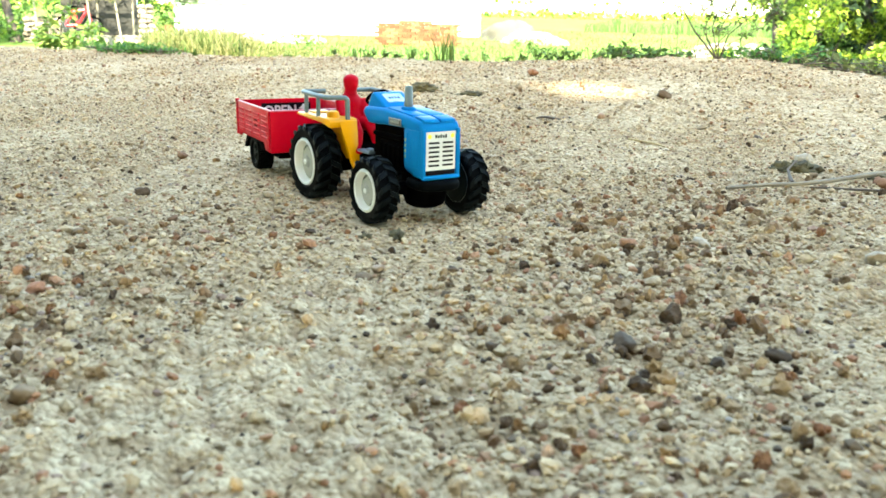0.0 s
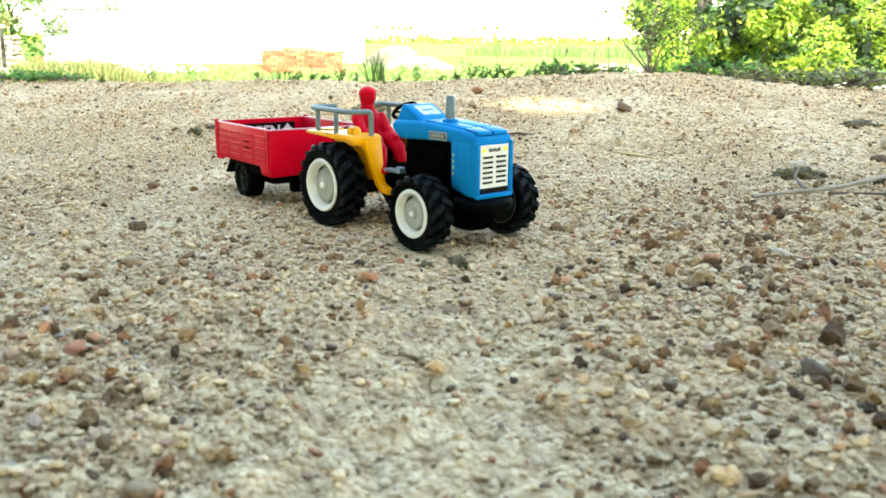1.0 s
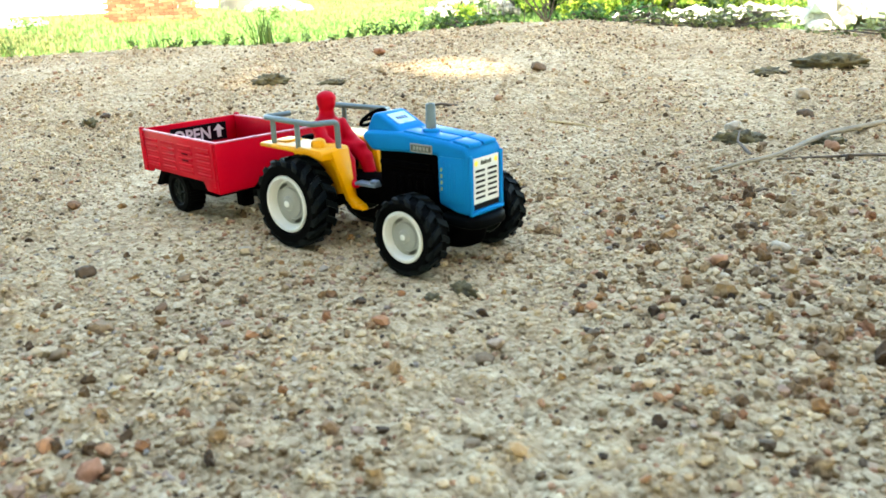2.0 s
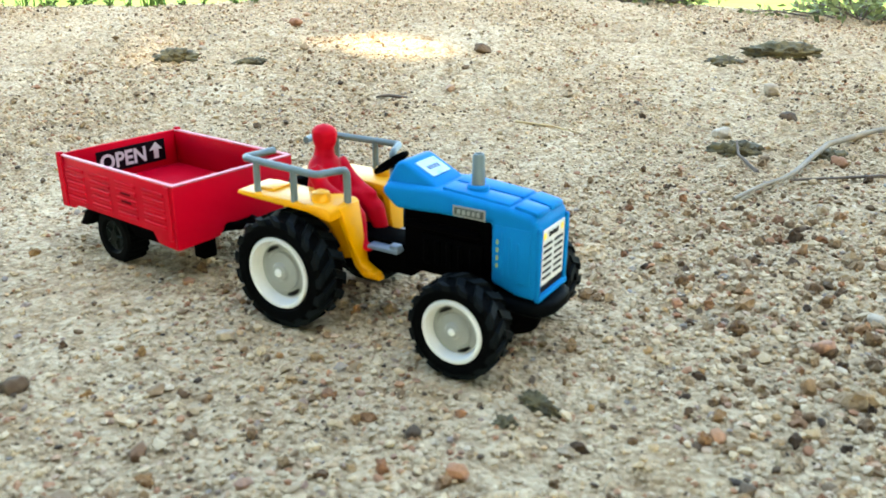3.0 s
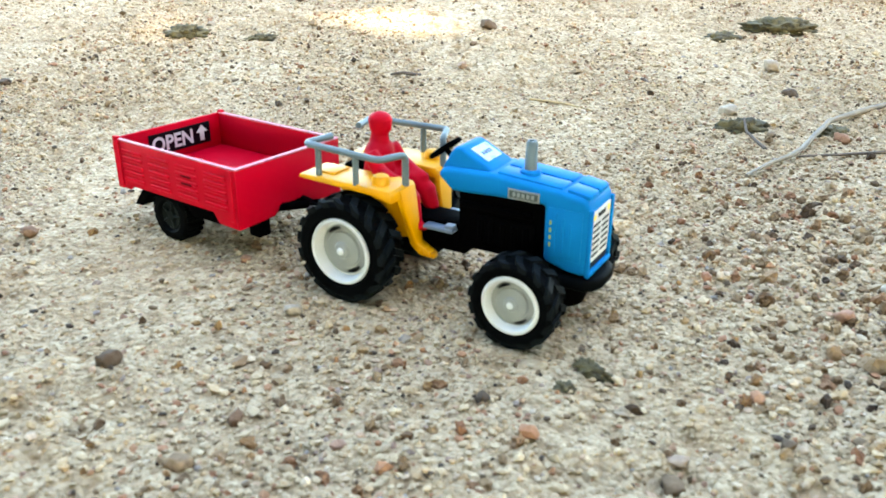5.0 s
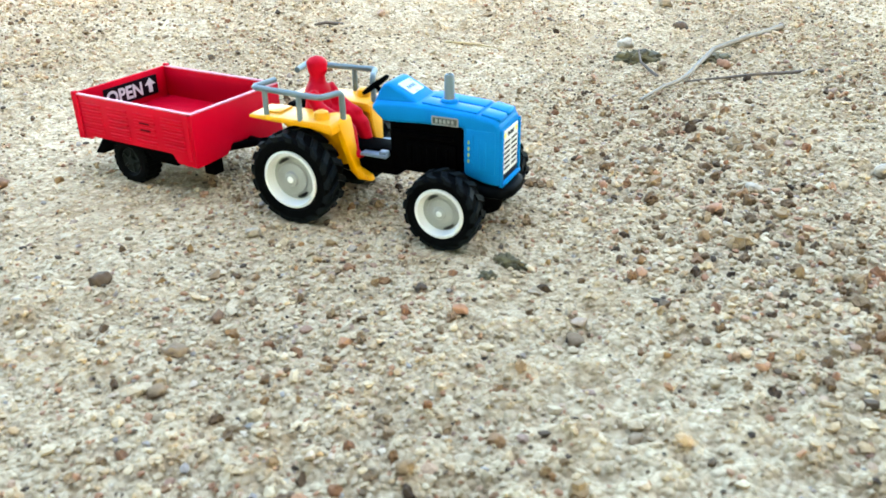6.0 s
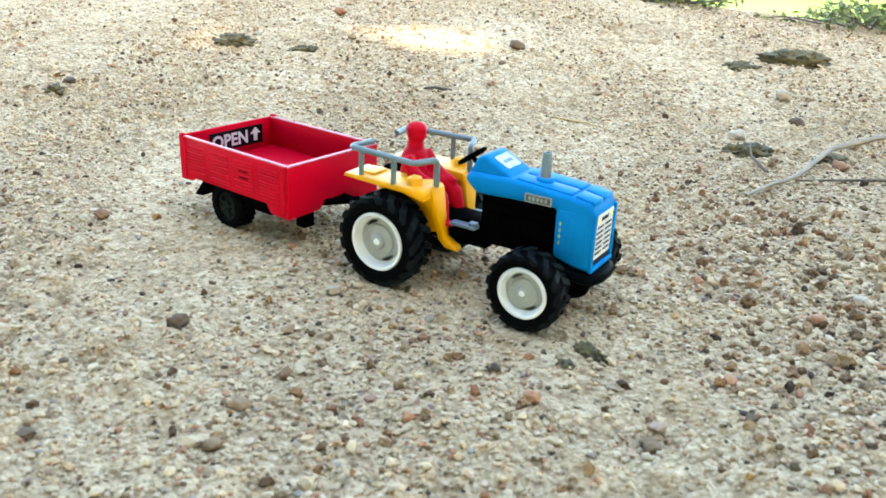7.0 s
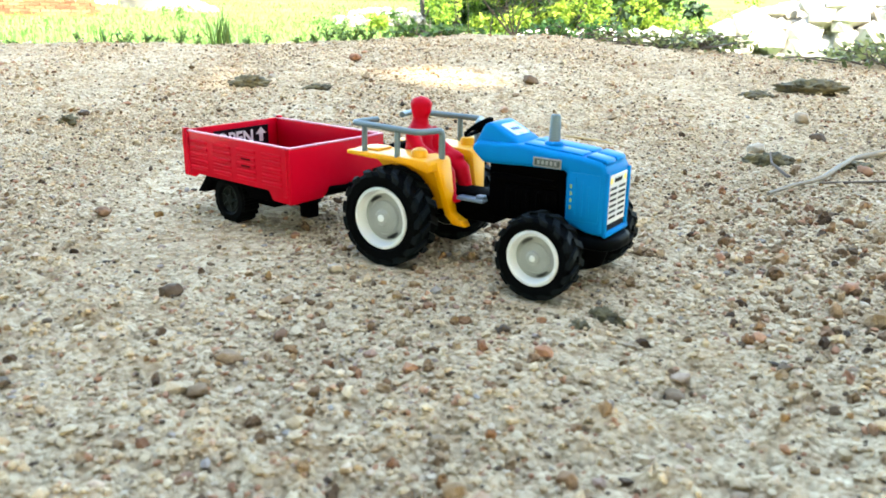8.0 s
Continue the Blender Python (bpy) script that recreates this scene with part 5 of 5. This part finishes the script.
    tagged(lv, "tiny green leaflets", kind="stuff")


build_sapling()


def build_creeper(az, off, radii, n, seed, name="creeping_shrub", label="low tangled shrub with dark leaves creeping over the rim", leaf=0.018, mat=None):
    rng = np.random.default_rng(seed)
    x, y, z = rim_point(az, off)
    ob = thing(name, label, "shrub", Matrix.Translation((x, y, z)) @ Matrix.Rotation(radians(35), 4, "Z"), "shrubs on the rim")
    bm = bmesh.new()
    pts = []
    for i in range(max(10, n // 14)):
        a = rng.uniform(0, 2 * math.pi)
        e = Vector((math.cos(a) * radii[0] * rng.uniform(0.3, 1.1), math.sin(a) * radii[1] * rng.uniform(0.3, 1.1), radii[2] * rng.uniform(0.1, 1.1)))
        s = Vector((e.x * rng.uniform(0, 0.5), e.y * rng.uniform(0, 0.5), 0.002))
        m = s.lerp(e, 0.5) + Vector((rng.normal(0, 0.02), rng.normal(0, 0.02), radii[2] * rng.uniform(0.1, 0.5)))
        tube(bm, [s, m, e], 0.0018, 5, (1, 0.8, 0.4))
        for _ in range(14):
            t = rng.uniform(0.15, 1.05)
            p = s.lerp(m, t * 2) if t < 0.5 else m.lerp(e, (t - 0.5) * 2)
            pts.append((p.x + rng.normal(0, 0.006), p.y + rng.normal(0, 0.006), max(0.003, p.z + rng.normal(0, 0.006))))
    part("stem", bm, M_TWIG, ob, k=1.0)
    v, f = leaf_quads(np.array(pts), np.float64(leaf), np.float64(leaf * 0.55), rng=rng)
    lv = new("leaves", numpy_mesh("leaves", v, f, mat or M_WEED))
    lv.parent = ob
    tagged(lv, kind="stuff")


build_creeper(23.0, -0.05, (0.17, 0.09, 0.030), 420, 201, mat=M_SHRUB)
build_creeper(12.0, -0.04, (0.22, 0.10, 0.036), 520, 202, mat=M_SHRUB)
build_creeper(28.5, 0.02, (0.13, 0.05, 0.030), 360, 205, label="low green leafy shrub on the rim", leaf=0.014, mat=M_MAT)
build_creeper(66.5, -0.05, (0.15, 0.06, 0.006), 900, 203, "ground_creeper", "flat patch of green creeping weed on the gravel", 0.011, M_MAT)
build_creeper(36.4, 0.04, (0.10, 0.03, 0.018), 200, 204)


def build_stalk(az, off, height, lean, seed):
    rng = np.random.default_rng(seed)
    x, y, z = rim_point(az, off)
    ob = thing("seed_stalk", "thin dry grass stalk with a dark seed head on the rim", "grass stalk", Matrix.Translation((x, y, z - 0.002)), "stalks along the rim")
    side = Vector((ACROSS.x, ACROSS.y, 0)) * lean * height
    bm = bmesh.new()
    top = side + Vector((0, 0, height))
    tube(bm, [(0, 0, 0), side * 0.25 + Vector((0, 0, height * 0.5)), top], 0.0009, 5, (1.2, 1.0, 0.7))
    part("stem", bm, M_TWIG, ob, k=1.0)
    bm = bmesh.new()
    d = (side * 0.5 + Vector((0, 0, height))).normalized() * 0.009
    tube(bm, [top, top + d * 0.35, top + d * 0.7, top + d], 0.0022, 7, (0.5, 1.0, 0.9, 0.3))
    part("seed_head", bm, M_TWIG, ob, k=1.0)


for i, (az, off, h, lean) in enumerate(((35.3, 0.0, 0.076, 0.05), (34.4, 0.03, 0.070, -0.05), (33.3, 0.0, 0.042, 0.1), (32.4, 0.02, 0.066, 0.55), (37.6, 0.0, 0.05, 0.5), (26.3, 0.02, 0.06, 0.25))):
    build_stalk(az, off, h, lean, 300 + i)


# ------------------------------------------------------------ the far yard: house, wall, bricks, shelter
def at_far(az, dist, z=FIELD_Z, turn=0.0):
    x, y = polar(az, dist)
    return Matrix.Translation((x, y, z)) @ Matrix.Rotation(radians(az + turn), 4, "Z")


def build_house():
    m = at_far(56.9, 33.0)
    house = thing("house", "whitewashed single-storey house glaring in the sun", "house", m)
    W, H, D = 5.25, 3.6, 5.0
    bm = bmesh.new()
    # front wall with a long shallow window opening
    x0, x1, z0, z1 = -4.95, -1.95, 1.02, 1.75
    bm.free()
    for nm, a, b, c, d in (("wall_pier", -W, x0, 0, H), ("front_wall", x1, W, 0, H), ("wall_below_window", x0, x1, 0, z0), ("wall_above_window", x0, x1, z1, H)):
        bm = bmesh.new()
        box(bm, a, b, 0, 0.25, c, d, 0)
        part(nm, bm, M_WHITEWASH, house, k=1.0)
    for x in (-W, W - 0.25):
        bm = bmesh.new()
        box(bm, x, x + 0.25, 0.25, D, 0, H, 0)
        part("side_wall", bm, M_WHITEWASH, house, k=1.0)
    bm = bmesh.new()
    box(bm, -W, W, D, D + 0.25, 0, H, 0)
    part("back_wall", bm, M_WHITEWASH, house, k=1.0)
    bm = bmesh.new()
    box(bm, -W - 0.3, W + 0.3, -0.35, D + 0.4, H, H + 0.14, 0.02)
    part("roof", bm, M_GREYBAND, house, k=1.0)
    bm = bmesh.new()
    box(bm, x0, x1, 0.1, 0.16, z0, z1, 0.01)
    win = part("window", bm, M_GREYBAND, house, "long grey shuttered opening", k=1.0)
    for i in range(6):
        bm = bmesh.new()
        box(bm, x0 + 0.02 + i * 0.5, x0 + 0.46 + i * 0.5, 0.06, 0.1, z0 + 0.04, z1 - 0.04, 0.01)
        part("shutter", bm, M_GREYBAND, win, k=1.0)
    bm = bmesh.new()
    box(bm, x0 - 0.1, x1 + 0.1, -0.08, 0.1, z0 - 0.07, z0, 0.01)
    part("sill", bm, M_GREYBAND, win, k=1.0)


build_house()


def build_brick_stack():
    rng = random.Random(4)
    st = thing("brick_stack", "neat stack of orange clay bricks on the grass", "brick stack", at_far(51.5, 23.0))
    meshes = []
    for k in range(3):
        bm = bmesh.new()
        box(bm, -0.098, 0.098, -0.048, 0.048, 0, 0.066, 0.006, 1)
        meshes.append(mesh_of("brick", bm, M_BRICK, 1.0, 0))
    bm = bmesh.new()
    box(bm, -0.105, 0.105, -0.06, 0.06, 0, 0.066, 0.006, 1)
    for row in range(9):
        cols = 10 if row < 8 else 4
        for col in range(cols):
            for deep in range(2):
                o = new("brick", meshes[rng.randrange(3)])
                o.parent = st
                x = -1.02 + col * 0.204 + (0.1 if row % 2 else 0) + rng.uniform(-0.006, 0.006) + (0.6 if row == 8 else 0)
                o.matrix_basis = pose(x, -0.05 + deep * 0.105 + rng.uniform(-0.008, 0.008), row * 0.0685, 0, 0, rng.uniform(-2.5, 2.5))
    bm.free()


build_brick_stack()


def build_rubble(name, label, az0, az1, dist, count, size, heap, seed, mat=M_RUBBLE, category="stones"):
    """Loose blocks in a long heap."""
    rng = np.random.default_rng(seed)
    verts, faces = [], []
    for i in range(count):
        az = rng.uniform(az0, az1)
        x, y = polar(az, dist + rng.uniform(-0.5, 0.5))
        s = size * rng.uniform(0.4, 1.2)
        v = ICO_V * (1 + rng.uniform(-0.25, 0.25, (len(ICO_V), 1))) * np.array([s, s * rng.uniform(0.6, 1), s * rng.uniform(0.5, 0.8)])
        a = rng.uniform(0, 6.28)
        z = FIELD_Z + heap * rng.uniform(0, 1) * (0.4 + 0.6 * math.sin(math.pi * (az - az0) / (az1 - az0)))
        verts.append(np.stack([v[:, 0] * math.cos(a) - v[:, 1] * math.sin(a) + x, v[:, 0] * math.sin(a) + v[:, 1] * math.cos(a) + y, v[:, 2] + z], 1))
        faces.append(ICO_F + i * len(ICO_V))
    tagged(new(name, numpy_mesh(name, np.concatenate(verts), np.concatenate(faces), mat)), label, category, kind="stuff")


build_rubble("rubble_heap", "pale broken rubble below the bushes", 13.0, 26.0, 14.6, 320, 0.15, 0.16, 31)
build_rubble("rubble_heap", "broad sunlit slope of white rubble", 2.0, 15.0, 13.0, 520, 0.24, 0.75, 35)
build_rubble("rubble_heap", "white heap of rubble in the meadow", 31.0, 36.5, 19.0, 200, 0.085, 0.36, 32)
build_rubble("rubble_heap", "loose stones at the foot of the house", 57.0, 66.5, 24.3, 200, 0.13, 0.16, 33)


def build_stone_wall():
    """A dry-stone ramp wall: courses of rough blocks under a sloping top."""
    rng = np.random.default_rng(34)
    wall = thing("stone_wall", "pale dry-stone ramp wall sloping up to the house", "stone wall", at_far(69.9, 22.5, turn=4.0))
    bm = bmesh.new()
    prism(bm, [(-1.3, 0), (1.35, 0), (1.35, 0.86), (-1.3, 0.50)], 0.12, 0.5, 0)
    part("core", bm, M_SOILPILE, wall, k=1.0)
    meshes = []
    for k in range(5):
        bm = bmesh.new()
        bmesh.ops.create_icosphere(bm, subdivisions=1, radius=1.0)
        for v in bm.verts:
            v.co *= 1 + rng.uniform(-0.2, 0.2)
        meshes.append(mesh_of("stone", bm, M_WALLSTONE, 1.0, 0))
    for row in range(9):
        z = 0.05 + row * 0.105
        for col in range(17):
            x = -1.25 + col * 0.16 + rng.uniform(-0.03, 0.03)
            if z > 0.50 + (x + 1.3) * 0.136:
                continue
            o = new("stone", meshes[rng.integers(0, 5)])
            o.parent = wall
            o.matrix_basis = pose(x, 0.12, z, rng.uniform(-20, 20), rng.uniform(-20, 20), rng.uniform(0, 360)) @ Matrix.Diagonal((0.10, 0.08, 0.06, 1))
    # a low terrace of rough blocks before it
    bm = bmesh.new()
    box(bm, -0.7, 3.3, -0.30, 0.1, 0, 0.26, 0.02)
    part("terrace", bm, M_SANDPILE, wall, k=1.0)
    for row in range(3):
        for col in range(25):
            o = new("stone", meshes[rng.integers(0, 5)])
            o.parent = wall
            o.matrix_basis = pose(-0.66 + col * 0.163 + rng.uniform(-0.03, 0.03), -0.30, 0.05 + row * 0.10, rng.uniform(-20, 20), rng.uniform(-20, 20), rng.uniform(0, 360)) @ Matrix.Diagonal((0.10, 0.07, 0.055, 1))


build_stone_wall()


def build_potted_plant():
    rng = np.random.default_rng(61)
    pl = thing("potted_plant", "small dark green plant in a clay pot by the house", "plant", at_far(65.7, 22.0, FIELD_Z + 0.26))
    bm = bmesh.new()
    lathe(bm, [(0.07, 0), (0.10, 0.13), (0.11, 0.15), (0.09, 0.15), (0.08, 0.12), (0.02, 0.12)], 16, (0, 0, 0), "z")
    part("pot", bm, M_BRICKPOT, pl, "clay pot", k=1.0)
    v, f = leaf_quads(clumps(220, (0, 0, 0.24), (0.16, 0.16, 0.14), 8, rng), np.float64(0.09), np.float64(0.04), rng=rng)
    lv = new("leaves", numpy_mesh("leaves", v, f, M_TREELEAF))
    lv.parent = pl
    tagged(lv, kind="stuff")


build_potted_plant()
build_rubble("rubble_heap", "low heap of broken tan bricks before the house", 61.6, 64.2, 23.2, 150, 0.075, 0.32, 36, M_BROKEN, "rubble")


def heap(name, label, az, dist, rx, ry, h, mat, seed):
    rng = np.random.default_rng(seed)
    bm = bmesh.new()
    bmesh.ops.create_icosphere(bm, subdivisions=4, radius=1.0)
    for v in bm.verts:
        p = v.co.copy()
        k = 1 + 0.22 * noise.noise(p * 1.7 + Vector((seed, 0, 0))) + 0.08 * noise.noise(p * 6)
        v.co = Vector((p.x * rx * k, p.y * ry * k, max(-0.05, p.z * h * k)))
    ob = new(name, mesh_of(name, bm, mat, 1.0, 60))
    ob.matrix_basis = at_far(az, dist)
    tagged(ob, label, "heap")


heap("earth_mound", "dark mound of earth beside the house", 46.4, 29.0, 0.95, 0.7, 0.62, M_SOILPILE, 3)
heap("sand_mound", "low pale mound of sand in the meadow", 44.9, 27.0, 0.95, 0.7, 0.34, M_SANDPILE, 8)


def build_shelter():
    sh = thing("pole_shelter", "open shelter of thin bare poles with a thatched top", "shelter", at_far(70.6, 17.0))
    for x, y, lean in ((-0.55, 0, 0.02), (0.32, -0.2, 0.05), (0.24, 0.9, -0.05), (0.78, -0.1, 0.10), (0.86, 0.8, -0.02)):
        bm = bmesh.new()
        tube(bm, [(x, y, -0.02), (x - lean * 0.6, y, 0.5), (x - lean, y, 0.95)], 0.018, 8, (1.1, 1.0, 0.8))
        part("pole", bm, M_POLE, sh, k=1.0)
    for y in (-0.15, 0.85):
        bm = bmesh.new()
        tube(bm, [(-0.95, y, 0.93), (0.2, y, 0.91), (1.05, y, 0.95)], 0.03, 8)
        part("beam", bm, M_POLE, sh, k=1.0)
    rng = np.random.default_rng(15)
    c = np.stack([rng.uniform(-1.1, 1.1, 900), rng.uniform(-0.4, 1.2, 900), rng.uniform(0.99, 1.12, 900)], 1)
    v, f = leaf_quads(c, np.float64(0.2), np.float64(0.03), rng=rng)
    th = new("thatch", numpy_mesh("thatch", v, f, M_DRYGRASS))
    th.parent = sh
    tagged(th, "ragged straw thatch", kind="stuff")
    # an added dark sheet stands in for the shelter's shaded interior
    bm = bmesh.new()
    box(bm, -0.35, 0.92, 1.15, 1.19, 0.28, 0.96, 0.01)
    part("shade_sheet", bm, M_SHELTERSHADE, sh, "dark sheet added for the shade inside the shelter", k=1.0)
    return sh


build_shelter()


def build_bicycle():
    b = thing("bicycle", "small red bicycle leaning in the shelter's shade", "bicycle", at_far(70.3, 17.75) @ pose(0, 0, 0.30, 0, 0, 0))
    for x in (-0.22, 0.22):
        bm = bmesh.new()
        tube(bm, [(x + 0.15 * math.cos(a), 0, 0.15 + 0.15 * math.sin(a)) for a in [2 * math.pi * i / 24 for i in range(25)]], 0.016, 6)
        wh = part("wheel", bm, M_TYRE, b, k=1.0)
        bm = bmesh.new()
        for i in range(8):
            a = math.pi * i / 8
            tube(bm, [(x - 0.14 * math.cos(a), 0, 0.15 - 0.14 * math.sin(a)), (x + 0.14 * math.cos(a), 0, 0.15 + 0.14 * math.sin(a))], 0.003, 4)
        part("spokes", bm, M_GREYP, wh, k=1.0)
    bm = bmesh.new()
    for p, q in (((-0.22, 0, 0.15), (-0.08, 0, 0.40)), ((-0.22, 0, 0.15), (-0.02, 0, 0.16)), ((-0.02, 0, 0.16), (-0.08, 0, 0.44)), ((-0.02, 0, 0.16), (0.15, 0, 0.42)), ((-0.08, 0, 0.38), (0.15, 0, 0.42)), ((0.22, 0, 0.15), (0.13, 0, 0.50))):
        tube(bm, [p, q], 0.022, 8)
    part("cycle_frame", bm, M_CYCLE, b, "red tubular frame", k=1.0)
    bm = bmesh.new()
    tube(bm, [(0.10, -0.14, 0.52), (0.13, 0, 0.50), (0.10, 0.14, 0.52)], 0.013, 8)
    part("handlebar", bm, M_BLACK, b, k=1.0)
    bm = bmesh.new()
    box(bm, -0.16, -0.02, -0.04, 0.04, 0.44, 0.48, 0.015)
    part("saddle", bm, M_BLACK, b, k=1.0)
    # a block of earth under it
    bm = bmesh.new()
    box(bm, -0.5, 0.5, -0.25, 0.25, -0.34, -0.01, 0.06)
    part("earth_bank", bm, M_SANDPILE, b, k=1.0)


build_bicycle()


def build_drum():
    bm = bmesh.new()
    lathe(bm, [(0.10, 0), (0.13, 0.03), (0.14, 0.2), (0.13, 0.24), (0.14, 0.27), (0.13, 0.42), (0.10, 0.46), (0.02, 0.47)], 24, (0, 0, 0), "z")
    dr = tagged(new("water_drum", mesh_of("water_drum", bm, M_BLUEDRUM, 1.0, 40)), "sky-blue plastic drum on the stone wall", "drum")
    dr.matrix_basis = at_far(67.6, 23.2, FIELD_Z + 0.62)


build_drum()


# ------------------------------------------------------------ loose stones, clods and sticks on the gravel
def stone_meshes():
    rng = np.random.default_rng(21)
    out = []
    for k in range(7):
        bm = bmesh.new()
        bmesh.ops.create_icosphere(bm, subdivisions=3, radius=1.0)
        off = Vector((k * 7.3, 1.7, 0))
        cuts = [(Vector(rng.normal(0, 1, 3)).normalized(), rng.uniform(0.55, 0.85)) for _ in range(9)]
        for v in bm.verts:
            p = v.co.normalized()
            q = p * (1 + 0.25 * noise.noise(p * 1.3 + off))
            for nrm, d in cuts:
                e = q.dot(nrm) - d
                if e > 0:
                    q -= nrm * e * 0.85
            q *= 1 + 0.20 * noise.noise(p * 3.2 + off) + 0.12 * noise.noise(p * 8 + off)
            v.co = Vector((q.x, q.y * 0.8, q.z * 0.62))
        out.append(mesh_of("stone", bm, M_STONE, 1.0, 40))
    return out


STONES = stone_meshes()


def stone(x, y, size, i, label, category="stone"):
    ob = new("stone", STONES[i % len(STONES)])
    r = size / 2
    ob.matrix_basis = pose(x, y, float(ground_z(x, y)) + r * 0.28, 12 * math.sin(i * 1.7), 12 * math.cos(i * 2.3), i * 67) @ Matrix.Scale(r, 4)
    return tagged(ob, label, category, "loose stones on the gravel")


PLACED = ((-0.21, -0.067, 13), (-0.045, -0.148, 13), (0.188, -0.092, 13), (0.244, 0.115, 15), (0.381, 0.002, 15), (0.343, -0.051, 14), (0.259, -0.272, 13), (0.139, -0.249, 13), (0.08, 0.461, 22), (0.32, 0.183, 18),
          (0.226, 0.071, 15), (-0.553, 0.158, 21), (0.0, -0.115, 9), (0.078, 0.671, 25), (0.118, 0.553, 19), (-0.203, 0.455, 14), (0.181, 0.423, 17), (0.044, -0.209, 10), (0.027, -0.147, 9),
          (0.186, -0.081, 9), (-0.012, -0.064, 11), (-0.584, 0.657, 25), (-0.263, 0.631, 25), (-0.583, 0.474, 14), (-0.024, 0.526, 15), (0.032, -0.182, 12), (0.105, -0.085, 9))
for i, (x, y, size) in enumerate(PLACED):
    stone(x, y, size * 0.001, i, "small rough brown stone lying loose on the gravel")
srng = random.Random(9)
made = 0
while made < 48:
    s, q = srng.uniform(-0.45, 1.12), srng.uniform(-1.0, 0.9)
    x, y = s * AHEAD.x + q * ACROSS.x, s * AHEAD.y + q * ACROSS.y
    if (-0.19 < x < 0.15 and -0.06 < y < 0.06) or any(math.hypot(x - r[1], y - r[2]) < 0.12 for r in PATH):
        continue
    stone(x, y, srng.uniform(0.0045, 0.0085) * (1 + 0.7 * max(0, s)), made + 40, "small weathered pebble half sunk in the gravel", "pebble")
    made += 1


def clod(x, y, rx, ry, h, turn, seed, label):
    bm = bmesh.new()
    bmesh.ops.create_icosphere(bm, subdivisions=4, radius=1.0)
    for v in bm.verts:
        p = v.co.copy()
        k = 1 + 0.5 * noise.noise(p * 2.1 + Vector((seed, 3, 0))) + 0.4 * noise.noise(p * 6 + Vector((0, seed, 0))) + 0.25 * noise.noise(p * 13 + Vector((0, 0, seed)))
        v.co = Vector((p.x * rx * k, p.y * ry * k, max(-0.25 * h, p.z * h * k)))
    ob = new("dung_clod", mesh_of("dung_clod", bm, M_CLOD, 1.0, 60))
    ob.matrix_basis = pose(x, y, float(ground_z(x, y)), 0, 0, turn)
    tagged(ob, label, "clod", "clods on the gravel")


clod(0.050, 0.870, 0.040, 0.020, 0.014, 26, 0.6, "dark crumbling clod of dried dung on gravel")
clod(-0.005, 0.785, 0.028, 0.013, 0.011, 40, 2.0, "dark crumbling clod of dried dung on gravel")
clod(-0.58, 0.43, 0.025, 0.015, 0.011, 20, 3.0, "dark crumbling clod of dried dung on gravel")
clod(-0.483, 0.456, 0.018, 0.010, 0.006, 50, 4.0, "flat brown scrap of dried dung on gravel")
clod(0.136, -0.040, 0.0095, 0.0042, 0.0045, -20, 5.0, "crumbling olive-brown scrap beside the front tyre")
clod(0.101, 0.418, 0.021, 0.012, 0.011, 25, 7.0, "olive-brown crumbling clod of dried dung on gravel")
clod(0.172, 0.452, 0.016, 0.009, 0.007, 60, 8.0, "flat brown scrap of dried dung on gravel")
clod(-0.535, 0.127, 0.011, 0.008, 0.008, 0, 9.0, "small rust-brown clod on gravel")
clod(0.131, -0.060, 0.0045, 0.004, 0.003, 10, 6.0, "small dark crumb beside the front tyre")


def stick(points, r, label, mat=M_STICK, name="dead_stick", taper=None):
    bm = bmesh.new()
    pts = [(x, y, float(ground_z(x, y)) + r * 0.9 + dz) for x, y, dz in points]
    fine = []
    for a, b in zip(pts, pts[1:]):
        for k in range(4):
            t = k / 4
            p = Vector(a).lerp(Vector(b), t)
            fine.append(p + Vector((noise.noise(p * 60), noise.noise(p * 60 + Vector((5, 0, 0))), 0.3 * noise.noise(p * 50))) * r * 0.9)
    fine.append(Vector(pts[-1]))
    n = len(fine)
    tube(bm, fine, r, 8, taper or [1.0 - 0.55 * i / (n - 1) for i in range(n)])
    ob = new(name, mesh_of(name, bm, mat, 1.0, 50))
    tagged(ob, label, "stick", "sticks on the gravel")


stick([(0.220, 0.590, 0), (0.165, 0.470, 0.003), (0.158, 0.365, 0.002), (0.135, 0.275, 0)], 0.0031, "bent grey dead branch lying on the gravel")
stick([(0.270, 0.44, 0.002), (0.215, 0.395, 0.003), (0.158, 0.355, 0.004)], 0.0018, "thin brown twig crossing the branch", M_TWIG)
stick([(0.130, 0.372, 0), (0.110, 0.392, 0.006), (0.102, 0.418, 0.012)], 0.0016, "thin upturned broken twig", M_TWIG)
stick([(-0.225, 0.407, 0), (-0.243, 0.400, 0.001), (-0.255, 0.395, 0)], 0.0022, "short dark twig lying on gravel", M_TWIG)
stick([(-0.095, 0.395, 0), (-0.06, 0.402, 0.001), (-0.035, 0.404, 0)], 0.0014, "dry straw stalk lying on gravel", M_STRAW, "straw")
